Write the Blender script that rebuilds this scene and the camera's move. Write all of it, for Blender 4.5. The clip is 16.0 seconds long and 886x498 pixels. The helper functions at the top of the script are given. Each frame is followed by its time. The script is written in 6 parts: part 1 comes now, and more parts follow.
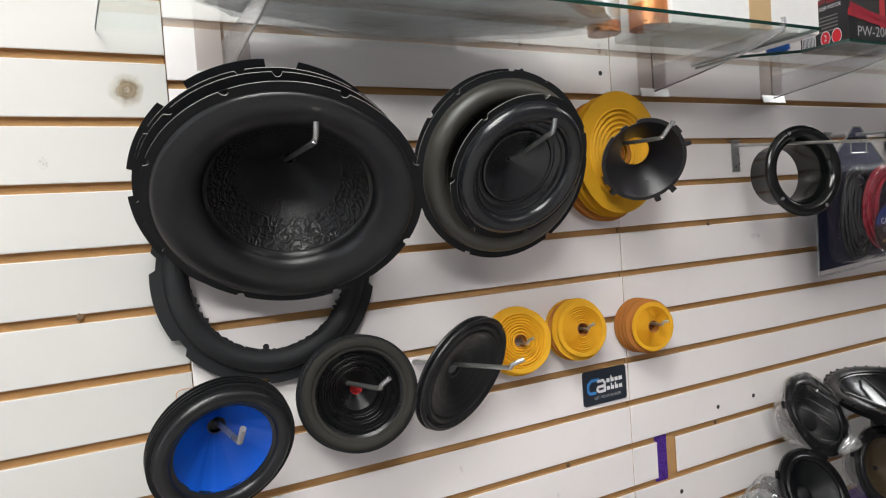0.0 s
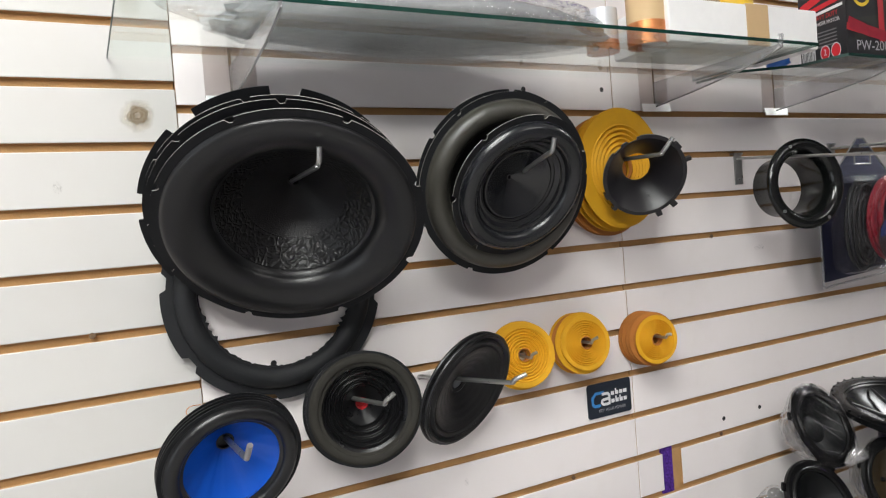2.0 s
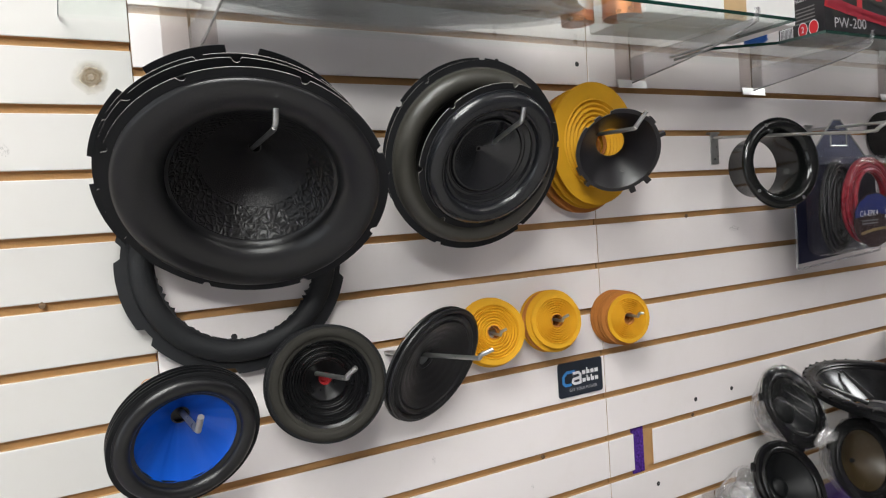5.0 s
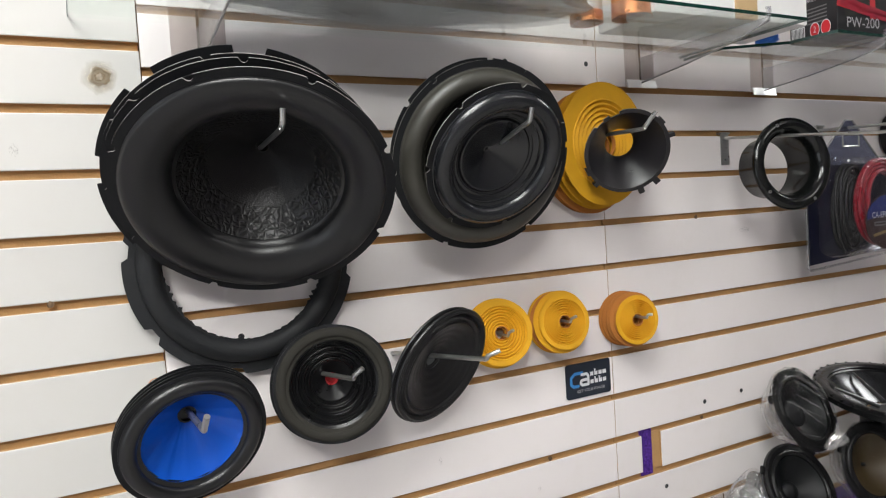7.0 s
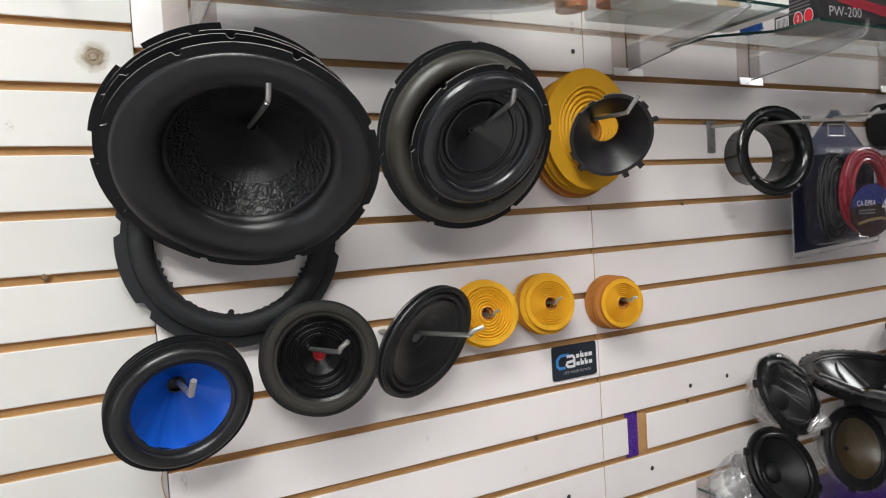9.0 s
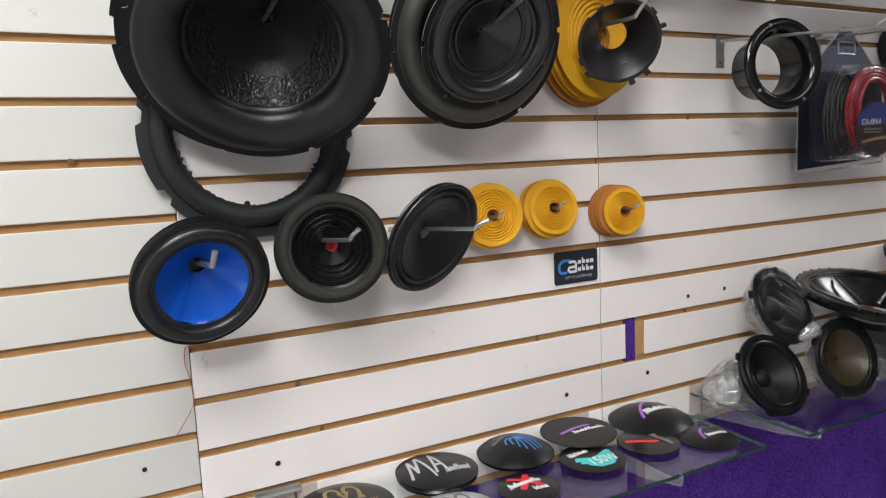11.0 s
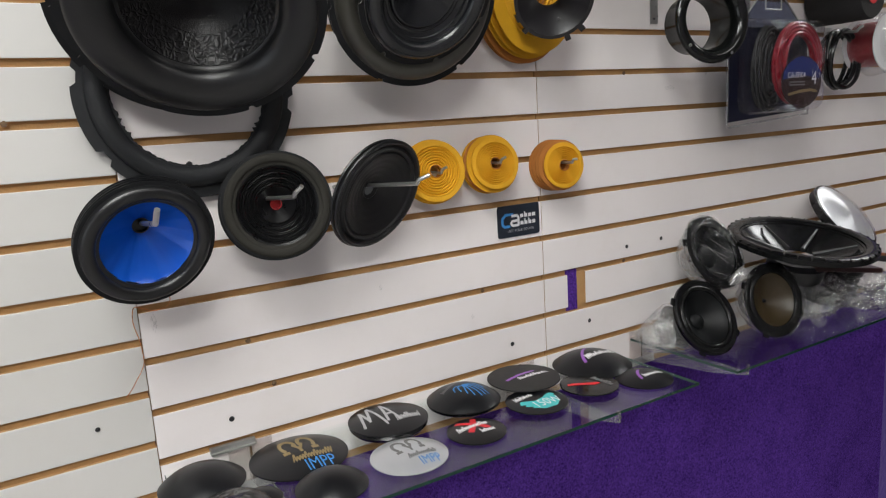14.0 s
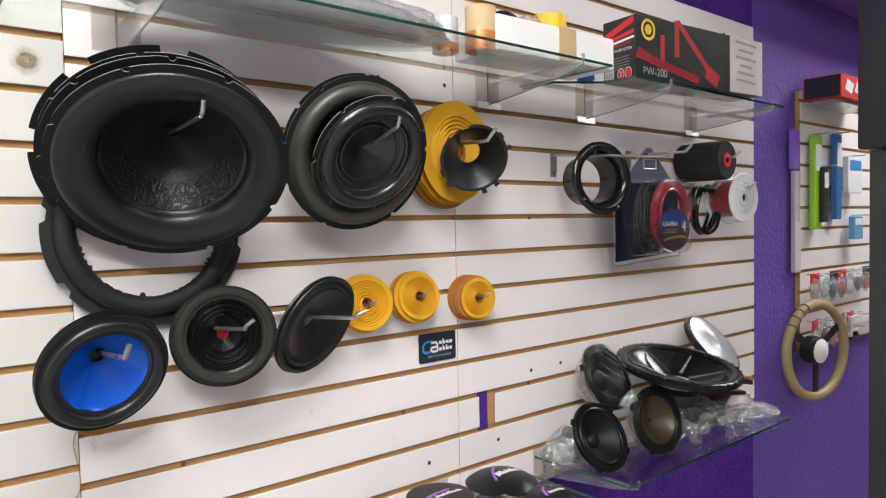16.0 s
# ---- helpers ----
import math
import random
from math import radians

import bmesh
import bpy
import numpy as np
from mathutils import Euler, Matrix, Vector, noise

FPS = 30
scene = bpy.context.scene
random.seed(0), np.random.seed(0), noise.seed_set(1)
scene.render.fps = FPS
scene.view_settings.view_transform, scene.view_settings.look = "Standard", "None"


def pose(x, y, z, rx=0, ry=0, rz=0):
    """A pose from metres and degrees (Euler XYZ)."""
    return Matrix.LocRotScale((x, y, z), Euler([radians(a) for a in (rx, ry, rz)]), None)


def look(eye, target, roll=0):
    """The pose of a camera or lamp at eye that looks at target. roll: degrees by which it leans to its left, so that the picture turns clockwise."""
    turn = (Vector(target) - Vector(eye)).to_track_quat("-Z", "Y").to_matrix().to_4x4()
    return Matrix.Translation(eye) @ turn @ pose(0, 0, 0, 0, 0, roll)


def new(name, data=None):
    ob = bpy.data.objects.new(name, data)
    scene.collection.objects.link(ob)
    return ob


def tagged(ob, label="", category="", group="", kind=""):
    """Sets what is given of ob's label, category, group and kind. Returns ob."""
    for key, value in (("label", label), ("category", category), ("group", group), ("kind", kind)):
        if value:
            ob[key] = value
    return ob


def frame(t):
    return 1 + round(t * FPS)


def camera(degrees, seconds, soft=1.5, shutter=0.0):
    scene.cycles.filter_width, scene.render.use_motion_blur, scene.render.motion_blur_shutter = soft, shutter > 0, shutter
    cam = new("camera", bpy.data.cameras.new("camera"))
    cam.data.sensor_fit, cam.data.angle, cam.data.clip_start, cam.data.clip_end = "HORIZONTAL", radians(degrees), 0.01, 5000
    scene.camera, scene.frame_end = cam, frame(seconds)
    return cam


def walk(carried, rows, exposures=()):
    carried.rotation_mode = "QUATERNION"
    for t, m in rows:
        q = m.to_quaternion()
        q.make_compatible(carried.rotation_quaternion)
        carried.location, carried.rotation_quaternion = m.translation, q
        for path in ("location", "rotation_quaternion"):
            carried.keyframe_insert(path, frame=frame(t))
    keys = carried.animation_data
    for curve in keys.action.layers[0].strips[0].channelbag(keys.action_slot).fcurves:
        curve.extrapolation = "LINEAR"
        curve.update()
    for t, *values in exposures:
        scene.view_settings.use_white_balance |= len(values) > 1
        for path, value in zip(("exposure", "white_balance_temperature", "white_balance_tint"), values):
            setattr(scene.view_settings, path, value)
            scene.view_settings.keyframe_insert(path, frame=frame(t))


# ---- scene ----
import collections

cam = camera(65.2, 16.0, soft=1.2)
PATH = [
    (0, (-0.125, -0.909, 1.344), (0.827, 0.847, 1.26), -4.0),
    (0.5, (-0.127, -0.921, 1.348), (0.831, 0.833, 1.274), -3.8),
    (1, (-0.13, -0.934, 1.355), (0.812, 0.83, 1.306), -3.9),
    (1.5, (-0.125, -0.939, 1.358), (0.806, 0.831, 1.311), -4.7),
    (2, (-0.122, -0.931, 1.356), (0.802, 0.842, 1.298), -4.5),
    (2.5, (-0.106, -0.925, 1.351), (0.826, 0.843, 1.269), -5.2),
    (3, (-0.099, -0.932, 1.34), (0.865, 0.816, 1.236), -4.9),
    (3.5, (-0.105, -0.941, 1.336), (0.865, 0.805, 1.236), -4.1),
    (6, (-0.086, -0.912, 1.333), (0.866, 0.844, 1.237), -3.8),
    (6.5, (-0.087, -0.915, 1.334), (0.851, 0.848, 1.234), -3.8),
    (7, (-0.089, -0.921, 1.334), (0.848, 0.843, 1.239), -3.7),
    (7.5, (-0.086, -0.932, 1.333), (0.86, 0.828, 1.248), -4.0),
    (8, (-0.082, -0.937, 1.328), (0.877, 0.816, 1.249), -3.6),
    (10.5, (-0.095, -0.978, 1.255), (0.793, 0.804, 1.065), -2.8),
    (11, (-0.104, -0.988, 1.242), (0.794, 0.781, 0.988), -2.6),
    (11.5, (-0.101, -0.999, 1.229), (0.799, 0.762, 0.928), -2.5),
    (12, (-0.104, -1.0, 1.225), (0.803, 0.75, 0.887), -3.0),
    (12.5, (-0.103, -1.007, 1.21), (0.832, 0.722, 0.843), -2.9),
    (13, (-0.105, -1.011, 1.207), (0.858, 0.697, 0.812), -2.4),
    (13.5, (-0.107, -1.019, 1.216), (0.878, 0.675, 0.815), -3.4),
    (14, (-0.105, -1.022, 1.229), (0.894, 0.673, 0.87), -3.7),
    (14.5, (-0.111, -1.015, 1.256), (0.909, 0.679, 0.954), -2.5),
    (15, (-0.128, -1.048, 1.27), (0.919, 0.652, 1.16), -2.3),
    (15.5, (-0.16, -1.08, 1.275), (1.009, 0.542, 1.214), 0.0),
    (16, (-0.221, -1.09, 1.293), (1.055, 0.448, 1.219), -1.1),
]
EXPOSURES = [(0, 0.05), (3.5, 0.08), (8, 0.11), (10.5, 0.08), (12.0, -0.11), (14.0, -0.18), (15.0, -0.05), (15.5, 0.02), (16, 0.27)]
walk(cam, [(t, look(eye, target, roll)) for t, eye, target, roll in PATH], exposures=EXPOSURES)


# ---- light ----
world = bpy.data.worlds.new("world")
scene.world = world
world.use_nodes = True
world.node_tree.nodes["Background"].inputs["Color"].default_value = (0.8, 0.88, 1.0, 1)
world.node_tree.nodes["Background"].inputs["Strength"].default_value = 0.2
scene.view_settings.exposure = 0.0


def area_lamp(name, eye, target, sx, sy, power, colour=(0.985, 1.0, 0.975)):
    data = bpy.data.lights.new(name, "AREA")
    data.shape, data.size, data.size_y, data.energy, data.color = "RECTANGLE", sx, sy, power, colour
    ob = new(name, data)
    ob.matrix_world = look(eye, target)
    return ob


TUBES = [(-0.50, -1.05, 2.66, 29), (-1.0, -2.3, 2.66, 57), (1.5, -2.2, 2.66, 1.0), (3.3, -0.60, 2.66, 27)]
for lx, ly, lz, power in TUBES:
    area_lamp("ceiling_tube_light", (lx, ly, lz - 0.075), (lx, ly, 0), 1.15, 0.55, power)

# Added lamp, source unseen: gives the cones their highlights from the left.
area_lamp("added_side_light", (-2.57, -1.25, 0.85), (0.0, -1.0, 0.8), 1.5, 1.5, 9, (0.93, 0.98, 1.02))


# ---- materials ----
def node(nt, kind, **vals):
    n = nt.nodes.new(kind)
    for k, v in vals.items():
        n.inputs[k].default_value = v
    return n


def material(name, colour, rough=0.5, metal=0.0, vary=0.12, scale=30.0, bump=0.0, bump_scale=200.0, dirt=0.0, dirt_colour=(0.2, 0.15, 0.1), dirt_scale=6.0, coat=0.0, per_object=0.0, sheen=0.0, rough_vary=0.12, spec=0.5):
    m = bpy.data.materials.new(name)
    m.use_nodes = True
    nt = m.node_tree
    b = nt.nodes["Principled BSDF"]
    tc = node(nt, "ShaderNodeTexCoord")
    n1 = node(nt, "ShaderNodeTexNoise", Scale=scale, Detail=4.0, Roughness=0.6)
    nt.links.new(tc.outputs["Object"], n1.inputs["Vector"])
    lo = tuple(c * (1 - vary) for c in colour) + (1,)
    hi = tuple(min(1, c * (1 + vary)) for c in colour) + (1,)
    ramp = node(nt, "ShaderNodeMixRGB", Color1=lo, Color2=hi)
    nt.links.new(n1.outputs["Fac"], ramp.inputs["Fac"])
    last = ramp.outputs["Color"]
    if dirt:
        n2 = node(nt, "ShaderNodeTexNoise", Scale=dirt_scale, Detail=6.0, Roughness=0.7)
        nt.links.new(tc.outputs["Object"], n2.inputs["Vector"])
        mr = node(nt, "ShaderNodeMapRange", **{"From Min": 0.52, "From Max": 0.8, "To Min": 0.0, "To Max": dirt})
        nt.links.new(n2.outputs["Fac"], mr.inputs["Value"])
        mx = node(nt, "ShaderNodeMixRGB", Color2=tuple(dirt_colour) + (1,))
        nt.links.new(mr.outputs["Result"], mx.inputs["Fac"])
        nt.links.new(last, mx.inputs["Color1"])
        last = mx.outputs["Color"]
    if per_object:
        oi = node(nt, "ShaderNodeObjectInfo")
        mr = node(nt, "ShaderNodeMapRange", **{"To Min": 1 - per_object, "To Max": 1 + per_object})
        nt.links.new(oi.outputs["Random"], mr.inputs["Value"])
        hs = node(nt, "ShaderNodeHueSaturation")
        nt.links.new(mr.outputs["Result"], hs.inputs["Value"])
        nt.links.new(last, hs.inputs["Color"])
        last = hs.outputs["Color"]
    nt.links.new(last, b.inputs["Base Color"])
    rr = node(nt, "ShaderNodeMapRange", **{"To Min": max(0.02, rough - rough_vary), "To Max": min(1.0, rough + rough_vary)})
    nt.links.new(n1.outputs["Fac"], rr.inputs["Value"])
    nt.links.new(rr.outputs["Result"], b.inputs["Roughness"])
    b.inputs["Metallic"].default_value = metal
    b.inputs["Coat Weight"].default_value = coat
    b.inputs["Specular IOR Level"].default_value = spec
    if sheen:
        b.inputs["Sheen Weight"].default_value = sheen
    if bump:
        n3 = node(nt, "ShaderNodeTexNoise", Scale=bump_scale, Detail=3.0)
        nt.links.new(tc.outputs["Object"], n3.inputs["Vector"])
        bp = node(nt, "ShaderNodeBump", Strength=bump, Distance=0.002 if bump_scale > 195 else 0.006)
        nt.links.new(n3.outputs["Fac"], bp.inputs["Height"])
        nt.links.new(bp.outputs["Normal"], b.inputs["Normal"])
    return m


def clear(name, tint=(0.95, 0.97, 0.96), gloss=0.12, rough=0.05, bump=0.0, bump_scale=40.0, haze=0.0, dust=0.7):
    """Thin clear glass or film: see-through, with a gloss that grows at grazing angles."""
    m = bpy.data.materials.new(name)
    m.use_nodes = True
    nt = m.node_tree
    out = nt.nodes["Material Output"]
    nt.nodes.remove(nt.nodes["Principled BSDF"])
    tr = node(nt, "ShaderNodeBsdfTransparent", Color=tuple(tint) + (1,))
    gl = node(nt, "ShaderNodeBsdfGlossy", Color=(1, 1, 1, 1), Roughness=rough)
    fr = node(nt, "ShaderNodeLayerWeight", Blend=0.5)
    pw = node(nt, "ShaderNodeMath")
    pw.operation = "POWER"
    pw.inputs[1].default_value = 4.5
    nt.links.new(fr.outputs["Facing"], pw.inputs[0])
    ad = node(nt, "ShaderNodeMath")
    ad.operation = "MULTIPLY_ADD"
    ad.use_clamp = True
    ad.inputs[1].default_value = 0.75
    ad.inputs[2].default_value = gloss
    nt.links.new(pw.outputs["Value"], ad.inputs[0])
    mx = node(nt, "ShaderNodeMixShader")
    nt.links.new(ad.outputs["Value"], mx.inputs["Fac"])
    base = tr.outputs["BSDF"]
    if haze:
        df = node(nt, "ShaderNodeBsdfDiffuse", Color=(dust, dust, dust, 1))
        hz = node(nt, "ShaderNodeMixShader", Fac=haze)
        nt.links.new(tr.outputs["BSDF"], hz.inputs[1])
        nt.links.new(df.outputs["BSDF"], hz.inputs[2])
        base = hz.outputs["Shader"]
    nt.links.new(base, mx.inputs[1])
    nt.links.new(gl.outputs["BSDF"], mx.inputs[2])
    if bump:
        tc = node(nt, "ShaderNodeTexCoord")
        nz = node(nt, "ShaderNodeTexNoise", Scale=bump_scale, Detail=3.0, Distortion=1.5)
        nt.links.new(tc.outputs["Object"], nz.inputs["Vector"])
        bp = node(nt, "ShaderNodeBump", Strength=bump, Distance=0.01)
        nt.links.new(nz.outputs["Fac"], bp.inputs["Height"])
        nt.links.new(bp.outputs["Normal"], gl.inputs["Normal"])
        nt.links.new(bp.outputs["Normal"], fr.inputs["Normal"])
    nt.links.new(mx.outputs["Shader"], out.inputs["Surface"])
    return m


def embossed(name, colour, rough, scale, strength):
    """Pressed paper with a net of raised wrinkles."""
    m = material(name, colour, rough, vary=0.1, rough_vary=0.06)
    nt = m.node_tree
    b = nt.nodes["Principled BSDF"]
    tc = node(nt, "ShaderNodeTexCoord")
    nz = node(nt, "ShaderNodeTexNoise", Scale=scale * 0.45, Detail=2.0)
    nt.links.new(tc.outputs["Object"], nz.inputs["Vector"])
    ad = node(nt, "ShaderNodeMixRGB", Fac=0.022)
    nt.links.new(tc.outputs["Object"], ad.inputs["Color1"])
    nt.links.new(nz.outputs["Color"], ad.inputs["Color2"])
    vo = node(nt, "ShaderNodeTexVoronoi", Scale=scale)
    vo.feature = "DISTANCE_TO_EDGE"
    nt.links.new(ad.outputs["Color"], vo.inputs["Vector"])
    bp = node(nt, "ShaderNodeBump", Strength=strength, Distance=0.0016)
    mr = node(nt, "ShaderNodeMapRange", **{"From Min": 0.0, "From Max": 0.32})
    mr.interpolation_type = "SMOOTHSTEP"
    nt.links.new(vo.outputs["Distance"], mr.inputs["Value"])
    nt.links.new(mr.outputs["Result"], bp.inputs["Height"])
    nt.links.new(bp.outputs["Normal"], b.inputs["Normal"])
    return m


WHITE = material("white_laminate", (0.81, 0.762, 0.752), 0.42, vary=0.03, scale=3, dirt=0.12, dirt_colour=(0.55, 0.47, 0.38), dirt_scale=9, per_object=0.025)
# Same laminate darkened: the left board's dimmer light is put into the colour.
WHITE_DIM = material("dimmed_white_laminate", (0.575, 0.563, 0.54), 0.42, vary=0.03, scale=3, dirt=0.12, dirt_colour=(0.52, 0.46, 0.38), dirt_scale=9, per_object=0.025)
MDF = material("raw_fibreboard", (0.44, 0.255, 0.105), 0.8, vary=0.22, scale=40, bump=0.2, bump_scale=300)
CARPET = material("purple_carpet", (0.05, 0.017, 0.165), 0.95, vary=0.6, scale=150, spec=0.02)
nt = CARPET.node_tree
tc = node(nt, "ShaderNodeTexCoord")
fib = node(nt, "ShaderNodeTexNoise", Scale=230.0, Detail=5.0, Roughness=0.75, Distortion=0.6)
nt.links.new(tc.outputs["Object"], fib.inputs["Vector"])
worn = node(nt, "ShaderNodeTexNoise", Scale=7.0, Detail=5.0, Roughness=0.65)
nt.links.new(tc.outputs["Object"], worn.inputs["Vector"])
sumv = node(nt, "ShaderNodeMath")
sumv.operation = "MULTIPLY_ADD"
sumv.inputs[1].default_value = 0.22
nt.links.new(worn.outputs["Fac"], sumv.inputs[0])
nt.links.new(fib.outputs["Fac"], sumv.inputs[2])
fmr = node(nt, "ShaderNodeMapRange", **{"From Min": 0.44, "From Max": 0.80})
nt.links.new(sumv.outputs["Value"], fmr.inputs["Value"])
fmx = node(nt, "ShaderNodeMixRGB", Color1=(0.029, 0.010, 0.106, 1), Color2=(0.180, 0.072, 0.505, 1))
nt.links.new(fmr.outputs["Result"], fmx.inputs["Fac"])
nt.links.new(fmx.outputs["Color"], nt.nodes["Principled BSDF"].inputs["Base Color"])
fbp = node(nt, "ShaderNodeBump", Strength=1.0, Distance=0.004)
nt.links.new(fib.outputs["Fac"], fbp.inputs["Height"])
nt.links.new(fbp.outputs["Normal"], nt.nodes["Principled BSDF"].inputs["Normal"])
# Wall purple lightened: the stronger light at the far end is put into colour.
PURPLE_LIT = material("lightened_purple_paint", (0.126, 0.070, 0.350), 0.6, vary=0.12, scale=8, bump=1.0, bump_scale=60)
ROOM = material("room_paint", (0.74, 0.725, 0.71), 0.8, vary=0.06, scale=4)
GOODS = material("stocked_wall", (0.22, 0.205, 0.21), 0.8, vary=0.5, scale=5)
TILE = material("floor_tile", (0.36, 0.345, 0.33), 0.4, vary=0.1, scale=5)
RUBBER = material("black_rubber", (0.0064, 0.0067, 0.0076), 0.35, spec=0.58, vary=0.3, scale=25, bump=0.08, bump_scale=500, dirt=0.3, dirt_colour=(0.014, 0.0145, 0.015), dirt_scale=14, rough_vary=0.06)
FOAM = material("dark_foam", (0.042, 0.040, 0.033), 0.38, spec=0.6, vary=0.25, scale=60, bump=0.2, bump_scale=700, dirt=0.3, dirt_colour=(0.045, 0.042, 0.036), dirt_scale=20)
FOAM_DARK = material("matt_dark_foam", (0.026, 0.0245, 0.0205), 0.85, vary=0.25, scale=60, bump=0.2, bump_scale=700, spec=0.25)
PAPER = material("black_paper", (0.0062, 0.0062, 0.0071), 0.40, spec=0.42, vary=0.3, scale=90, bump=0.15, bump_scale=900)
PAPER_EDGE = material("cut_paper_edge", (0.26, 0.25, 0.235), 0.8, vary=0.3, scale=150)
GASKET = material("gasket_card", (0.0095, 0.0100, 0.0115), 0.60, spec=0.25, vary=0.3, scale=120, bump=0.1, bump_scale=600)
EMBOSS = embossed("embossed_paper", (0.0062, 0.0060, 0.0066), 0.36, 120, 0.42)
PAPER_GREY = material("grey_black_paper", (0.0135, 0.0128, 0.0138), 0.42, spec=0.45, vary=0.3, scale=140, bump=0.25, bump_scale=700)
GLOSS = material("glossy_black", (0.0075, 0.0075, 0.0082), 0.27, spec=0.42, vary=0.2, scale=20, bump=0.05, bump_scale=120)
BLUE = material("blue_polypropylene", (0.004, 0.085, 0.52), 0.17, vary=0.1, scale=8, rough_vary=0.05)
bsdf = BLUE.node_tree.nodes["Principled BSDF"]
bsdf.inputs["Anisotropic"].default_value = 0.25
tan = BLUE.node_tree.nodes.new("ShaderNodeTangent")
tan.direction_type, tan.axis = "RADIAL", "Z"
BLUE.node_tree.links.new(tan.outputs["Tangent"], bsdf.inputs["Tangent"])
YELLOW = material("yellow_cloth", (0.66, 0.335, 0.006), 0.75, vary=0.12, scale=50, bump=0.35, bump_scale=900, per_object=0.06)
ORANGE = material("orange_cloth", (0.43, 0.16, 0.028), 0.75, vary=0.15, scale=40, bump=0.35, bump_scale=900, per_object=0.08)
ZINC = material("zinc_wire", (0.52, 0.52, 0.51), 0.31, metal=0.9, vary=0.1, scale=60)
CHROME = material("chrome_plate", (0.88, 0.88, 0.87), 0.36, metal=1.0, vary=0.06, scale=20)
RED = material("red_plastic", (0.45, 0.02, 0.025), 0.4, vary=0.1)
SILVER = material("silver_paint", (0.66, 0.675, 0.70), 0.33, metal=0.5, vary=0.06)
bsdf = SILVER.node_tree.nodes["Principled BSDF"]
bsdf.inputs["Anisotropic"].default_value = 0.85
tan = SILVER.node_tree.nodes.new("ShaderNodeTangent")
tan.direction_type, tan.axis = "RADIAL", "Z"
SILVER.node_tree.links.new(tan.outputs["Tangent"], bsdf.inputs["Tangent"])
SILVER_CAP = material("silver_cap_paint", (0.58, 0.59, 0.615), 0.34, metal=0.55, vary=0.05, scale=40, bump=0.04, bump_scale=700)
BLADE = clear("grey_acrylic", (0.88, 0.87, 0.88), 0.05, 0.08, haze=0.14, dust=0.72)
GLASS = clear("shelf_glass", (0.945, 0.975, 0.962), 0.02, 0.02)
PALE_EDGE = material("pale_glass_edge", (0.05, 0.085, 0.075), 0.45, spec=0.25, vary=0.2, scale=60)
GLASS_EDGE = material("green_glass_edge", (0.006, 0.036, 0.027), 0.15, vary=0.5, scale=80)
ACRYLIC = clear("clear_acrylic", (0.88, 0.88, 0.88), 0.06, 0.06)
WRAP = clear("plastic_wrap", (0.95, 0.95, 0.95), 0.01, 0.10, bump=1.0, bump_scale=55, haze=0.015)
CRINKLE = clear("crinkled_wrap", (0.90, 0.90, 0.90), 0.17, 0.04, bump=0.7, bump_scale=62, haze=0.055)
BAG = clear("clear_bag", (0.90, 0.91, 0.92), 0.06, 0.12, bump=1.0, bump_scale=45, haze=0.05)
FILM = clear("taut_film", (0.95, 0.95, 0.95), 0.008, 0.04, bump=0.6, bump_scale=34, haze=0.004)
# Pale haze and gloss on thin folds imitate bright glints on the film.
FOLD_GLINT = clear("film_fold", (0.95, 0.95, 0.95), 0.16, 0.06, haze=0.07)
DEEP = material("deep_black_plastic", (0.0042, 0.0043, 0.0046), 0.24, spec=0.28, vary=0.25, scale=40, bump=0.06, bump_scale=400, rough_vary=0.05)
SATIN = material("satin_black_plastic", (0.0110, 0.0100, 0.0118), 0.36, spec=0.5, vary=0.2, scale=30, bump=0.05, bump_scale=300)
RING_FOAM = material("charcoal_foam", (0.0100, 0.0110, 0.0128), 0.62, spec=0.4, vary=0.3, scale=30, bump=0.25, bump_scale=600, dirt=0.25, dirt_colour=(0.028, 0.027, 0.026), dirt_scale=18)
SHEEN = material("sheeny_black_rubber", (0.0105, 0.0115, 0.0135), 0.23, spec=0.65, vary=0.25, scale=40, bump=0.05, bump_scale=400, dirt=0.3, dirt_colour=(0.03, 0.031, 0.033), dirt_scale=20, rough_vary=0.05)
RIDGED = material("ridged_paper", (0.0050, 0.0050, 0.0056), 0.30, spec=0.3, vary=0.2, scale=60, bump=0.05, bump_scale=500)
CARD = material("dark_card", (0.012, 0.018, 0.030), 0.35, vary=0.15)
nt = CARD.node_tree
tc = node(nt, "ShaderNodeTexCoord")
weave = node(nt, "ShaderNodeTexWave", Scale=130.0, Distortion=0.4)
weave.bands_direction = "DIAGONAL"
nt.links.new(tc.outputs["Object"], weave.inputs["Vector"])
wmx = node(nt, "ShaderNodeMixRGB", Color1=(0.008, 0.012, 0.020, 1), Color2=(0.026, 0.034, 0.050, 1))
nt.links.new(weave.outputs["Fac"], wmx.inputs["Fac"])
nt.links.new(wmx.outputs["Color"], nt.nodes["Principled BSDF"].inputs["Base Color"])
INK_WHITE = material("white_ink", (0.75, 0.75, 0.76), 0.5, vary=0.04)
INK_BLUE = material("blue_ink", (0.045, 0.24, 0.58), 0.5, vary=0.05)
INK_SILVER = material("silver_ink", (0.42, 0.42, 0.43), 0.4, vary=0.08)
PLATE = clear("mirror_like_acrylic", (0.93, 0.91, 0.90), 0.07, 0.12, bump=0.3, bump_scale=10)
INK_GOLD = material("gold_ink", (0.24, 0.175, 0.075), 0.45, vary=0.08)
INK_RED = material("red_ink", (0.62, 0.02, 0.03), 0.5, vary=0.05)
INK_TEAL = material("teal_ink", (0.06, 0.50, 0.50), 0.5, vary=0.05)
